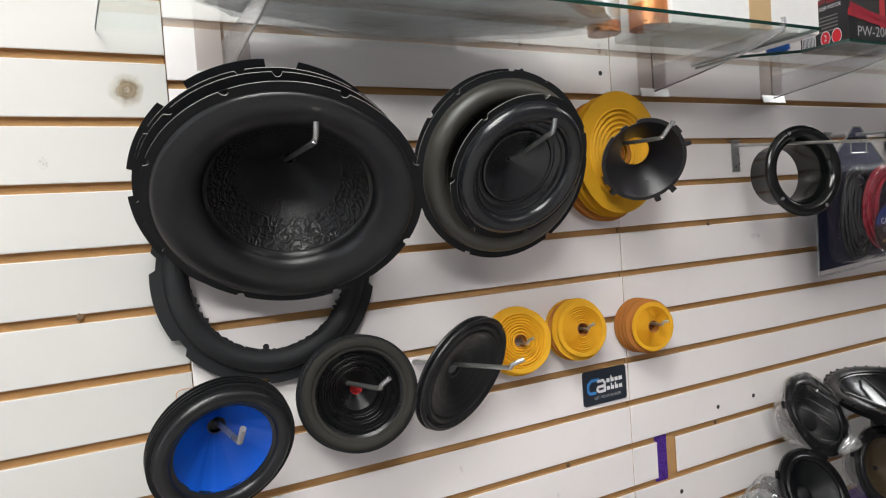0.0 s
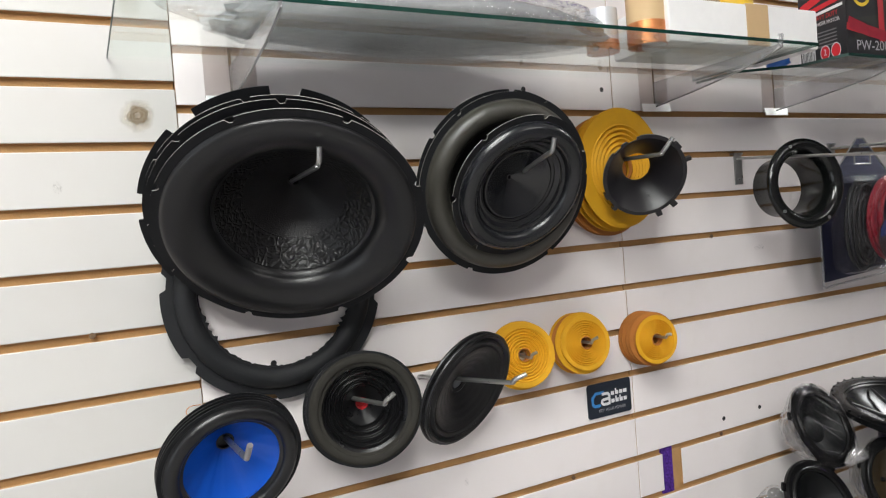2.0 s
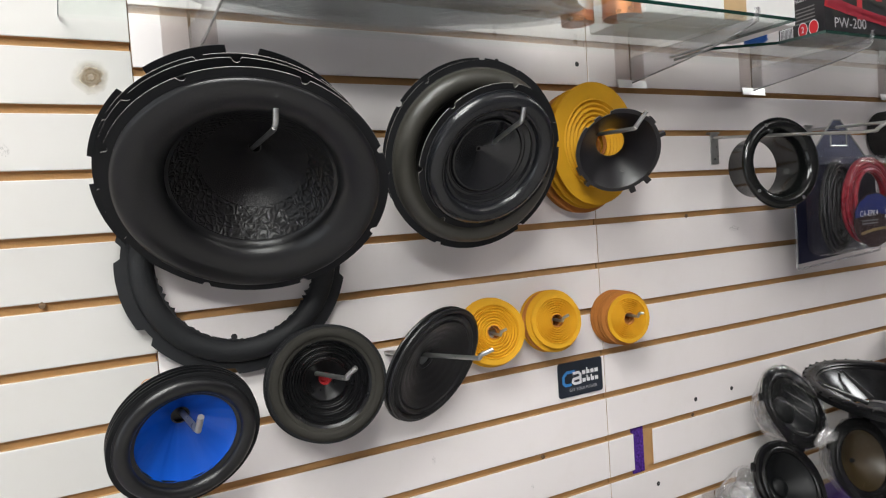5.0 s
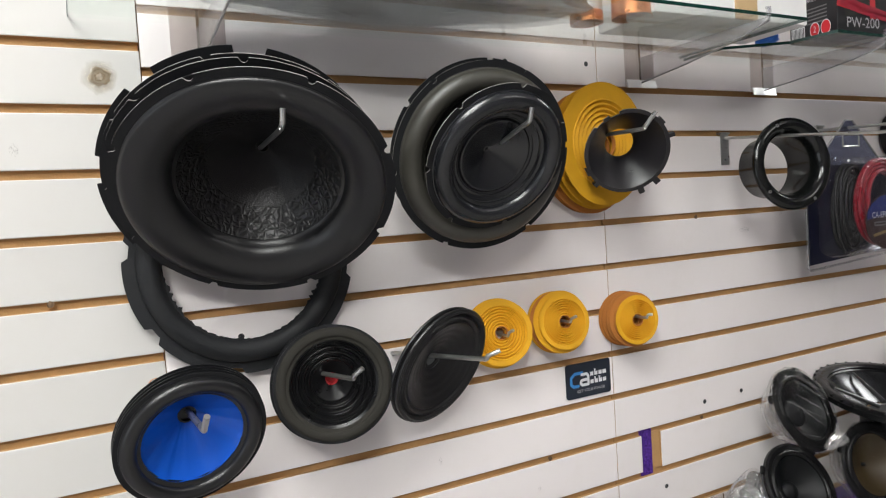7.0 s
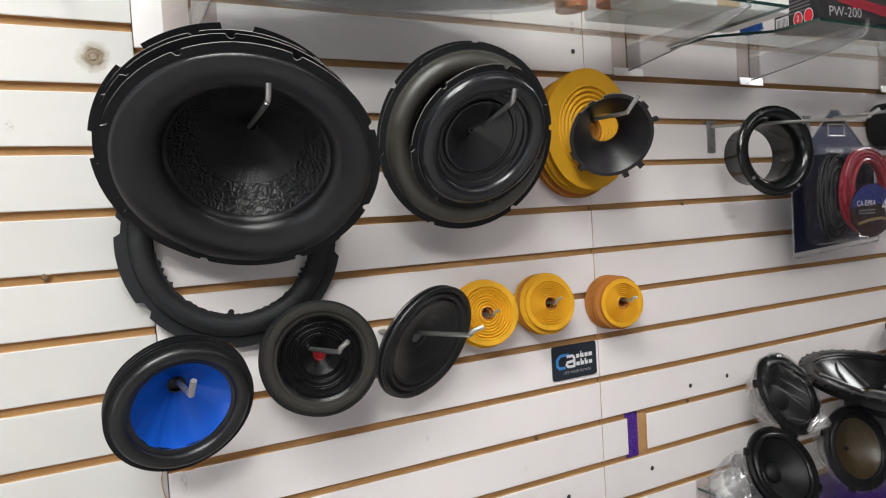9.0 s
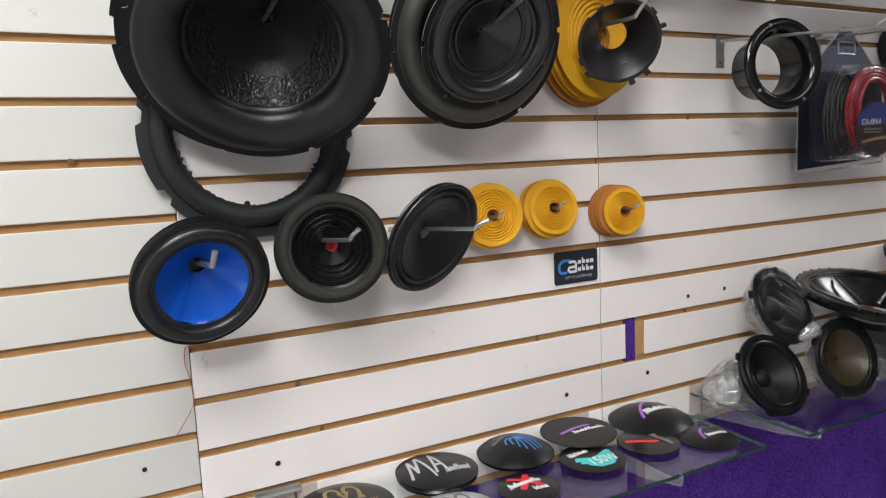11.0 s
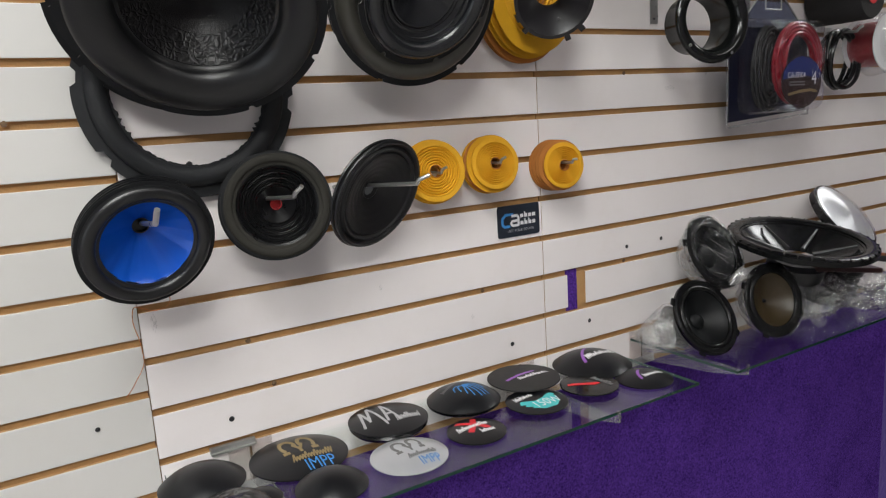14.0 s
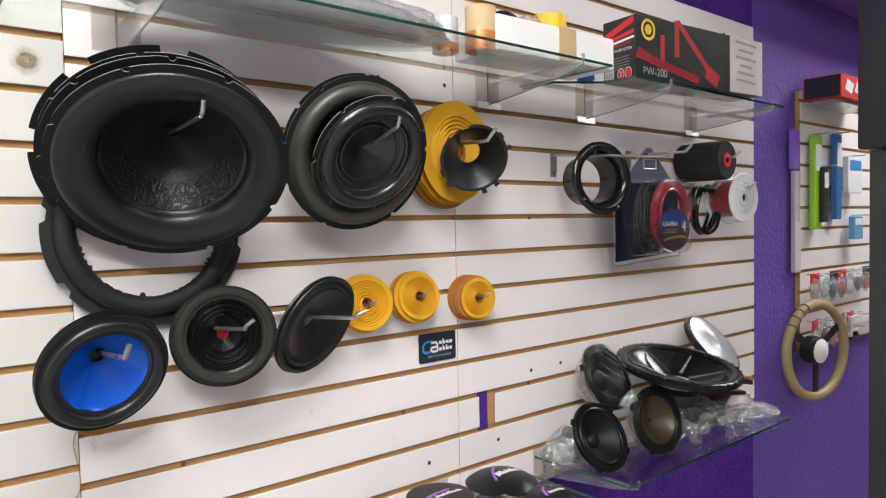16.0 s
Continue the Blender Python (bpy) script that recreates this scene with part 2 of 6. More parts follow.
INK_PURPLE = material("purple_ink", (0.30, 0.11, 0.46), 0.5, vary=0.05)
INK_GREY = material("grey_ink", (0.16, 0.16, 0.16), 0.5, vary=0.05)
INK_YELLOW = material("yellow_ink", (0.75, 0.50, 0.03), 0.5, vary=0.05)
COPPER = material("copper_wire", (0.62, 0.24, 0.09), 0.3, metal=0.8, vary=0.15, scale=60, bump=0.3, bump_scale=900)
TAN = material("tan_paper", (0.62, 0.44, 0.24), 0.7, vary=0.06)
STYRO = material("white_foam", (0.82, 0.81, 0.80), 0.8, vary=0.05, scale=60, bump=0.2, bump_scale=420)
BOX_BLACK = material("printed_black_card", (0.015, 0.015, 0.017), 0.4, vary=0.3, scale=14)
BOX_GREY = material("printed_grey_card", (0.52, 0.51, 0.50), 0.5, vary=0.3, scale=18)
LEATHER = material("tan_leather", (0.34, 0.25, 0.12), 0.5, vary=0.15, scale=40, bump=0.2, bump_scale=300)
GREEN = material("lime_card", (0.30, 0.55, 0.04), 0.5, vary=0.1)
CABLE_RED = material("red_cable", (0.25, 0.014, 0.024), 0.3, vary=0.1, coat=0.3)
CABLE_GREY = material("braided_cable", (0.010, 0.0105, 0.0095), 0.45, vary=0.75, scale=420, bump=0.6, bump_scale=500)
PACK_BLUE = material("blue_card", (0.007, 0.008, 0.022), 0.35, vary=0.3, scale=12)
WOOD = material("bare_wood_spot", (0.14, 0.085, 0.045), 0.8, vary=0.3, scale=50)
CLOTH_CONE = material("matt_cone_cloth", (0.0046, 0.0052, 0.0058), 0.46, spec=0.24, vary=0.3, scale=60, bump=0.15, bump_scale=800)
BROWN_CONE = material("brown_cone", (0.036, 0.023, 0.007), 0.4, vary=0.3, scale=20)
LAMP = bpy.data.materials.new("tube_glow")
LAMP.use_nodes = True
LAMP.node_tree.nodes["Principled BSDF"].inputs["Emission Color"].default_value = (1, 0.97, 0.93, 1)
LAMP.node_tree.nodes["Principled BSDF"].inputs["Emission Strength"].default_value = 6


# ---- building helpers ----
def firm(me, angle):
    """Normals weighted by area, so that bevelled boxes keep flat faces."""
    near = math.cos(radians(angle))
    at_vert = collections.defaultdict(list)
    for p in me.polygons:
        for v in p.vertices:
            at_vert[v].append((p.normal.copy(), p.area))
    out = []
    for p in me.polygons:
        for v in p.vertices:
            s = Vector((0, 0, 0))
            for nn, area in at_vert[v]:
                if nn.dot(p.normal) >= near:
                    s += nn * (area + 1e-9)
            out.append(s.normalized() if s.length else p.normal)
    me.normals_split_custom_set(out)


def finish(bm, name, mats, smooth=True, angle=40):
    me = bpy.data.meshes.new(name)
    bm.normal_update()
    bm.to_mesh(me)
    bm.free()
    for m in mats if isinstance(mats, (list, tuple)) else [mats]:
        me.materials.append(m)
    if smooth:
        me.shade_smooth()
        me.set_sharp_from_angle(angle=radians(angle))
        if len(me.polygons) <= 160:
            firm(me, angle)
    return me


def part(name, bm, mats, parent, label="", at=None, smooth=True):
    ob = new(name, finish(bm, name, mats, smooth))
    ob.parent = parent
    if at is not None:
        ob.matrix_basis = at
    if label:
        tagged(ob, label)
    return ob


def thing(name, m, label, category, group="", kind=""):
    ob = new(name)
    ob.empty_display_size = 0.02
    ob.matrix_world = m
    return tagged(ob, label, category, group, kind)


def facing(centre, n, spin=0.0):
    """A pose whose z looks along n and whose y leans up."""
    z = Vector(n).normalized()
    up = Vector((0, 0, 1)) if abs(z.z) < 0.95 else Vector((0, 1, 0))
    x = up.cross(z).normalized()
    y = z.cross(x)
    m = Matrix((x, y, z)).transposed().to_4x4()
    m.translation = centre
    return m @ Matrix.Rotation(radians(spin), 4, "Z")


def box(x0, x1, y0, y1, z0, z1, bevel=0.0, bm=None, seg=2):
    own = bmesh.new()
    v = [own.verts.new((x, y, z)) for x in (x0, x1) for y in (y0, y1) for z in (z0, z1)]
    for f in ((0, 1, 3, 2), (4, 6, 7, 5), (0, 4, 5, 1), (2, 3, 7, 6), (0, 2, 6, 4), (1, 5, 7, 3)):
        own.faces.new([v[i] for i in f])
    if bevel:
        bmesh.ops.bevel(own, geom=own.edges[:], offset=bevel, segments=seg, profile=0.5, affect="EDGES")
    bmesh.ops.recalc_face_normals(own, faces=own.faces[:])
    if bm is None:
        return own
    me = bpy.data.meshes.new("tmp")
    own.to_mesh(me)
    own.free()
    bm.from_mesh(me)
    bpy.data.meshes.remove(me)
    return bm


def revolve(profile, seg=64, closed=True, mats=None, bm=None, wobble=None):
    """Turns a list of (radius, height) round z. mats: material index for each stretch of the profile."""
    bm = bm or bmesh.new()
    rings = []
    for r, z in profile:
        ring = []
        for i in range(seg):
            a = 2 * math.pi * i / seg
            rr = r * (1 + (wobble(a) if wobble else 0))
            ring.append(bm.verts.new((rr * math.cos(a), rr * math.sin(a), z)))
        rings.append(ring)
    n = len(profile)
    for k in range(n if closed else n - 1):
        a, b = rings[k], rings[(k + 1) % n]
        for i in range(seg):
            j = (i + 1) % seg
            f = bm.faces.new((a[i], a[j], b[j], b[i]))
            if mats:
                f.material_index = mats[k]
    bmesh.ops.recalc_face_normals(bm, faces=bm.faces[:])
    return bm


def sheet(front, t):
    """A closed profile from an open one, with thickness t behind it."""
    return front + [(r, z - t) for r, z in reversed(front)]


def ring_plate(rin, rout, t, z=0.0, seg=180):
    """A flat ring whose outer radius follows rout(angle); the outer rim takes the second material."""
    bm = bmesh.new()
    rows = []
    for i in range(seg):
        a = 2 * math.pi * i / seg
        c, s, ro = math.cos(a), math.sin(a), rout(a)
        ri = rin(a) if callable(rin) else rin
        rows.append([bm.verts.new((r * c, r * s, h)) for r, h in ((ri, z), (ro, z), (ro, z - t), (ri, z - t))])
    for i in range(seg):
        p, q = rows[i], rows[(i + 1) % seg]
        for k in range(4):
            f = bm.faces.new((p[k], p[(k + 1) % 4], q[(k + 1) % 4], q[k]))
            f.material_index = 1 if k == 1 else 0
    bmesh.ops.recalc_face_normals(bm, faces=bm.faces[:])
    return bm


def tube(points, radius, seg=10, bm=None, cap=True):
    """A round bar along points."""
    bm = bm or bmesh.new()
    pts = [Vector(p) for p in points]
    rings = []
    side = None
    for i, p in enumerate(pts):
        d = (pts[min(i + 1, len(pts) - 1)] - pts[max(i - 1, 0)]).normalized()
        if side is None:
            side = d.orthogonal().normalized()
        side = (side - d * side.dot(d)).normalized()
        up = d.cross(side)
        r = radius(i / (len(pts) - 1)) if callable(radius) else radius
        rings.append([bm.verts.new(p + r * (math.cos(2 * math.pi * k / seg) * side + math.sin(2 * math.pi * k / seg) * up)) for k in range(seg)])
    for a, b in zip(rings, rings[1:]):
        for k in range(seg):
            bm.faces.new((a[k], a[(k + 1) % seg], b[(k + 1) % seg], b[k]))
    if cap:
        bm.faces.new(rings[0][::-1])
        bm.faces.new(rings[-1])
    bmesh.ops.recalc_face_normals(bm, faces=bm.faces[:])
    return bm


def smooth_path(points, n=6):
    """Points of a smooth line through the given ones."""
    p = [Vector(q) for q in points]
    p = [p[0] * 2 - p[1]] + p + [p[-1] * 2 - p[-2]]
    out = []
    for a, s, e, z in zip(p, p[1:], p[2:], p[3:]):
        for k in range(n):
            u = k / n
            out.append(0.5 * (2 * s + (e - a) * u + (2 * a - 5 * s + 4 * e - z) * u * u + (3 * s - a - 3 * e + z) * u ** 3))
    return out + [p[-2]]


def arc_strip(cx, cy, r, w, a0, a1, n=18, bm=None):
    bm = bm or bmesh.new()
    rows = []
    for i in range(n + 1):
        a = radians(a0 + (a1 - a0) * i / n)
        rows.append([bm.verts.new((cx + q * math.cos(a), cy + q * math.sin(a), 0)) for q in (r - w / 2, r + w / 2)])
    for p, q in zip(rows, rows[1:]):
        bm.faces.new((p[0], p[1], q[1], q[0]))
    return bm


def flat_bar(x, y, w, h, turn=0.0, bm=None, slant=0.0, n=6):
    bm = bm or bmesh.new()
    c, s = math.cos(radians(turn)), math.sin(radians(turn))
    rows = []
    for i in range(n + 1):
        u = (i / n - 0.5) * w
        rows.append([bm.verts.new((x + (u + slant * v) * c - v * s, y + (u + slant * v) * s + v * c, 0)) for v in (-h / 2, h / 2)])
    for p, q in zip(rows, rows[1:]):
        bm.faces.new((p[0], q[0], q[1], p[1]))
    return bm


def lettering(body, size, x=0.0, y=0.0, turn=0.0, shear=0.0):
    """Flat letters in the built-in font, centred at x, y."""
    cu = bpy.data.curves.new("letters", "FONT")
    cu.body, cu.size, cu.align_x, cu.align_y, cu.shear = body, size, "CENTER", "CENTER", shear
    cu.resolution_u = 3
    ob = bpy.data.objects.new("letters", cu)
    scene.collection.objects.link(ob)
    me = bpy.data.meshes.new_from_object(ob)
    bm = bmesh.new()
    bm.from_mesh(me)
    bm.transform(pose(x, y, 0, 0, 0, turn))
    bpy.data.objects.remove(ob)
    bpy.data.curves.remove(cu)
    bpy.data.meshes.remove(me)
    return bm


def drape(bm, height, lift=0.0006):
    for v in bm.verts:
        v.co.z = height(v.co.x, v.co.y) + lift
    for f in bm.faces:
        f.normal_update()
        if f.normal.z < 0:
            f.normal_flip()
    return bm


def lump(size, seed, rough=0.25, freq=2.0, sub=4):
    """A crumpled blob of the given half sizes."""
    bm = bmesh.new()
    bmesh.ops.create_icosphere(bm, subdivisions=sub, radius=1.0)
    off = Vector((seed * 3.1, seed * 1.7, seed * 2.3))
    for v in bm.verts:
        d = v.co.normalized()
        k = 1 + rough * noise.noise(d * freq + off) + rough * 0.6 * abs(noise.noise(d * freq * 2.7 + off)) + rough * 0.25 * noise.noise(d * freq * 7 + off)
        v.co = Vector((d.x * size[0] * k, d.y * size[1] * k, d.z * size[2] * k))
    return bm


# ---- structure ----
P, Z0, TOP, BOTTOM = 0.0762, 1.0, 1.905, 0.695
GAP = 0.0105


def setting(name, bm, mats, label, category, smooth=False):
    return tagged(new(name, finish(bm, name, mats, smooth)), label, category, kind="structure")


setting("floor", box(-2.6, 5.2, -3.6, 0.14, -0.42, -0.32), TILE, "pale shop floor tiles", "floor")
setting("ceiling", box(-2.6, 5.2, -3.6, 0.14, 2.75, 2.85), ROOM, "plain white shop ceiling", "ceiling")
setting("wall_north_lit", box(2.03, 5.2, 0.019, 0.14, -0.32, 2.75), [PURPLE_LIT], "rough purple wall beside the slat panels, lightened as if lit", "wall")
bm = box(-2.6, 2.03, 0.019, 0.14, -0.32, 2.75)
setting("wall_north", bm, [CARPET], "purple carpeted wall behind the slat panels", "wall")
# Unseen side wall; its glazed opening is added to go with that lamp.
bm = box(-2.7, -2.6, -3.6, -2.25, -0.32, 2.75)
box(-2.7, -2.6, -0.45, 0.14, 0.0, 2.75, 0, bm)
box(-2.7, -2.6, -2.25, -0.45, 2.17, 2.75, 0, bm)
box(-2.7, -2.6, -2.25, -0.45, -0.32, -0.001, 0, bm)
setting("wall_west", bm, GOODS, "plain grey side wall with an added, unseen glazed opening", "wall")
t = thing("window_1", pose(-2.65, -1.35, 1.085), "unseen glazed opening added in the side wall as a light source", "window", kind="structure")
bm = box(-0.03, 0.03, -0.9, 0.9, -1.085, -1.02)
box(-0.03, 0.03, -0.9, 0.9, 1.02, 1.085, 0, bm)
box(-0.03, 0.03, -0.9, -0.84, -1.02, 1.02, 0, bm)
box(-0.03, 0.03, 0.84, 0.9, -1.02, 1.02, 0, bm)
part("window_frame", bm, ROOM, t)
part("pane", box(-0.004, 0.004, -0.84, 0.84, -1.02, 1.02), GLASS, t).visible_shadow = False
setting("wall_east", box(5.2, 5.3, -3.6, 0.14, -0.32, 2.75), GOODS, "plain grey side wall", "wall")
setting("wall_south", box(-2.6, 5.2, -3.7, -3.6, -0.32, 2.75), GOODS, "plain grey back wall", "wall")
setting("soffit", box(2.02, 5.2, -0.22, 0.018, 2.09, 2.749, 0.004), PURPLE_LIT, "purple painted soffit over the wall", "soffit")

for lx, ly, lz, power in TUBES:
    t = thing("ceiling_light", pose(lx, ly, lz), "white ceiling light with a glowing diffuser", "ceiling light", "ceiling lights")
    part("frame", box(-0.62, 0.62, -0.31, 0.31, -0.03, 0.09, 0.006), ROOM, t)
    part("diffuser", box(-0.58, 0.58, -0.28, 0.28, -0.045, -0.031, 0.004), LAMP, t, "glowing diffuser")


def slat_mesh(length, height=P - GAP, face=WHITE):
    bm = box(0, length, 0, 0.0185, -height / 2, height / 2)
    es = [e for e in bm.edges if all(v.co.y < 0.001 for v in e.verts)]
    bmesh.ops.bevel(bm, geom=es, offset=0.0012, segments=2, profile=0.5, affect="EDGES")
    bm.normal_update()
    for f in bm.faces:
        f.material_index = 0 if f.normal.y < -0.3 else 1
    return finish(bm, "slat", [face, MDF], False)


def slat_panel(name, x0, x1, z_groove, y0, skip=(), BOTTOM=BOTTOM, TOP=TOP, face=WHITE):
    """A slatted board: white slats with raw grooves between; z_groove is one groove's height."""
    holder = thing(name, pose(x0, y0, 0), "white laminated slatwall board with raw brown grooves", "slatwall panel", kind="structure")
    k0 = math.ceil((BOTTOM - z_groove) / P)
    k1 = math.floor((TOP - z_groove) / P)
    long = slat_mesh(x1 - x0, face=face)
    groove = finish(box(0.0005, x1 - x0 - 0.0005, 0.0075, 0.0178, -0.011, 0.011), "groove", [MDF], False)
    for k in range(k0, k1 + 1):
        z = z_groove + k * P
        g = new("groove", groove)
        g.parent, g.location = holder, (0, 0, z)
        if k < k1 and k not in skip:
            s = new("slat", long)
            s.parent, s.location = holder, (0, 0, z + P / 2)
    for lo, hi in ((BOTTOM, z_groove + k0 * P - GAP / 2), (z_groove + k1 * P + GAP / 2, TOP)):
        if hi - lo > 0.004:
            s = new("slat", slat_mesh(x1 - x0, hi - lo, face))
            s.parent, s.location = holder, (0, 0, (lo + hi) / 2)
    return holder


XB, XE = 0.7185, 2.002
slat_panel("wall_panel_1", -2.2, -0.0005, 0.9535, -0.0005, face=WHITE_DIM)
slat_panel("wall_panel_2", 0.0005, XB - 0.0007, Z0, 0.0)
right = slat_panel("wall_panel_3", XB + 0.0007, XE, Z0, 0.0, skip=(-2,))
for a, b in ((XB + 0.0007, 0.777), (0.824, XE)):
    s = new("slat", slat_mesh(b - a))
    s.parent, s.location = right, (a - XB - 0.0007, 0, Z0 - 1.5 * P)
part("exposed_core", box(0.803 - XB, 0.8238 - XB, 0.005, 0.018, Z0 - 2 * P + 0.004, Z0 - P - 0.004, 0.001), MDF, right, "raw brown core")
# Added block stands in for the carpeted wall visible through the cut-out.
part("carpet_patch", box(0.776 - XB, 0.8035 - XB, 0.0045, 0.0182, Z0 - 2 * P - 0.003, Z0 - P + 0.003), CARPET, right, "purple carpet showing in the cut-out")
slat_panel("wall_panel_4", 2.345, 4.6, Z0 + 0.02, 0.0, BOTTOM=0.80, TOP=1.74)


# ---- hooks and what hangs on them ----
def notched(R, depth, count, width, start=0.0):
    def rout(a):
        x = ((math.degrees(a) - start) % (360 / count))
        if width > 6.5:
            return R - depth if x < width else R
        u = 2 * x / width - 1
        return R - depth * math.sqrt(max(0.0, 1 - u * u)) if x < width else R
    return rout


def hook(x, z, length, tip_x=None, rise=0.022, plate=True, lean=0.012, drop=0.006, wire=0.0032, out=0.4):
    """A zinc display hook: plate in the groove, straight wire, upturned tip."""
    tip_x = x if tip_x is None else tip_x
    t = thing("display_hook", pose(x, 0, z), "zinc wire display hook with upturned tip on the slatwall", "hook", "display hooks")
    dx = tip_x - x
    pts = [(0, 0.002, -0.004), (0, -0.006, 0), (dx * 0.5, -length * 0.5, -drop * 0.5), (dx * 0.97, -length * 0.94, -drop)]
    pts += [(dx * 0.99, -length * 0.985, -drop + 0.002), (dx, -length - 0.003, -drop + 0.006), (dx + lean * 0.6, -length - 0.006 - rise * out, -drop + rise)]
    part("wire", tube(smooth_path(pts, 4), wire, 10), ZINC, t)
    if plate:
        bm = box(-0.011, 0.011, -0.0022, -0.0004, -0.05, 0.008, 0.0006)
        box(-0.013, 0.013, -0.004, 0.006, 0.008, 0.0115, 0.0006, bm)
        part("back_plate", bm, ZINC, t)
    return t


def speaker_cone(m, R, label, gasket=0.011, roll=0.03, rise=0.013, depth=0.075, hole=0.024, neck=0.022, split=None, mats=None, count=8, width=9, notch=0.006, start=0.0, ridges=0, group="", lip=0.003, edge=PAPER_EDGE, skew=(0.0, 0.0), crease=0.0, inset=(0.0, 0.0), step=0.0):
    """A loose loudspeaker cone: card gasket, half-roll surround, cone and open neck."""
    g, s, c, c2 = mats
    t = thing("speaker_cone", m, label, "speaker cone", group)

    def lean(bm):
        for v in bm.verts:
            k = max(0.0, 1 - math.hypot(v.co.x, v.co.y) / (R - gasket - roll))
            q = min(1.0, max(0.0, (R - gasket - math.hypot(v.co.x, v.co.y)) / roll))
            v.co.x += skew[0] * k + inset[0] * q
            v.co.y += skew[1] * k + inset[1] * q
        return bm
    r1, r2 = R - gasket, R - gasket - roll
    part("gasket", ring_plate(r1 - 0.002, notched(R, notch, count, width, start), 0.0012, seg=720 if 0 < width < 6.5 and notch else 360), [g, edge], t)
    prof = [(r1 + 0.001, 0.0008)]
    for i in range(13):
        a = math.pi * i / 12
        prof.append((r1 - roll / 2 + roll / 2 * math.cos(a), 0.0012 + rise * math.sin(a) - (lip - 0.003) * i / 12))
    prof += [(r2 - 0.004, (0.0010 if lip > 0.01 else 0.003) - lip)]
    part("surround", lean(revolve(sheet(prof, 0.0014), 96)), s, t)
    r3 = r2 - 0.003
    n = 28
    prof = []
    for i in range(n + 1):
        u = i / n
        r = r3 + (hole - r3) * u
        z = -lip - depth * (u ** 0.92) if not ridges else -lip - depth * u + 0.0011 * math.sin(u * ridges * 2 * math.pi) * (1 if 0.08 < u < 0.62 else 0)
        prof.append((r, z))
    if ridges:
        prof = [(r3 + (hole - r3) * i / 72, -lip - depth * i / 72 + 0.0011 * math.sin(i / 72 * ridges * 2 * math.pi) * (1 if 6 < i < 46 else 0)) for i in range(73)]
    if step:
        prof = [(r, z + 0.004 * (1 / (1 + math.exp(-((1 - (r - hole) / (r3 - hole)) - step) * 60)) - 0.5) * 2 + 0.0016 * math.exp(-(((1 - (r - hole) / (r3 - hole)) - step + 0.06) / 0.03) ** 2)) for r, z in [(r3 + (hole - r3) * i / 72, -lip - depth * i / 72) for i in range(73)]]
    if split:
        k = next(i for i, p in enumerate(prof) if p[0] < split)
        part("embossed_band", lean(revolve(sheet(prof[: k + 1], 0.0012), 96)), c, t, "wrinkled glossy black paper band")
        part("cone", lean(revolve(sheet([(r, z - 0.0006) for r, z in prof[k:]], 0.0012), 96)), c2, t)
    else:
        part("cone", lean(revolve(sheet(prof, 0.0012), 160, wobble=(lambda a: crease * noise.noise(Vector((math.cos(a) * 5.0, math.sin(a) * 5.0, 0.3)))) if crease else None)), c, t)
    if neck:
        z = prof[-1][1]
        part("neck", lean(revolve([(hole + 0.0012, z + 0.0012), (hole + 0.0012, z - neck), (0.0003, z - neck), (0.0003, z - neck + 0.001), (hole - 0.0004, z - neck + 0.001), (hole - 0.0004, z + 0.0012)], 48)), c2, t)
    return t


N_BIG = Vector((-0.23, -0.72, -0.65))
BIG = Vector((0.093, -0.155, 1.372))
hook(0.127, 1.431, 0.242, tip_x=0.101, lean=0.0, drop=0.001, rise=0.019, out=0.06, wire=0.0029)
speaker_cone(facing(BIG, N_BIG), 0.1520, "large black paper speaker cone with rubber surround and embossed band", split=0.062, roll=0.048, rise=0.012, depth=0.082, lip=0.022, hole=0.007, neck=0.008, notch=0.0055, inset=(0.003, 0.001), skew=(0.000, -0.012), mats=(GASKET, RUBBER, EMBOSS, PAPER_GREY), group="cones on the large hook", start=17, width=3.6)
for i, (off, nn, r, st) in enumerate((((-0.002, 0.016, 0.011), (-0.225, -0.73, -0.635), 0.1522, 40), ((-0.003, 0.022, 0.015), (-0.22, -0.74, -0.62), 0.1525, 8))):
    speaker_cone(facing(BIG + Vector(off), nn), r, "black paper speaker cone stacked behind another on a hook", depth=0.082, lip=0.022, inset=(0.003, 0.001), hole=0.010, neck=0.008, rise=0.006, mats=(GASKET, RUBBER, PAPER, PAPER), group="cones on the large hook", start=st, width=3.6, notch=0.0055, roll=0.048, skew=(0.000, -0.012))
speaker_cone(facing(BIG + Vector((-0.004, 0.045, 0.021)), (-0.19, -0.80, -0.54)), 0.1545, "black speaker cone with wide gasket tabs behind the stack", gasket=0.020, depth=0.070, lip=0.020, inset=(0.003, 0.001), skew=(0.000, -0.012), roll=0.040, rise=0.006, hole=0.012, neck=0.008, mats=(GASKET, RUBBER, PAPER, PAPER), group="cones on the large hook", count=8, width=12, notch=0.017, start=78, edge=GASKET)

t = thing("foam_surround_ring", pose(0.104, -0.014, 1.293, 90, 0, 0), "black foam surround ring with a torn inner edge", "surround ring")
part("flange", ring_plate(0.118, notched(0.1455, 0.007, 8, 8, 32), 0.002), [RING_FOAM, RING_FOAM], t)
prof = [(0.1305, 0.0)]
for i in range(15):
    a = math.pi * i / 14
    prof.append((0.1160 + 0.0140 * math.cos(a), 0.002 + 0.012 * math.sin(a)))
part("roll", revolve(sheet(prof, 0.0015), 96), RING_FOAM, t)
rag = random.Random(5)
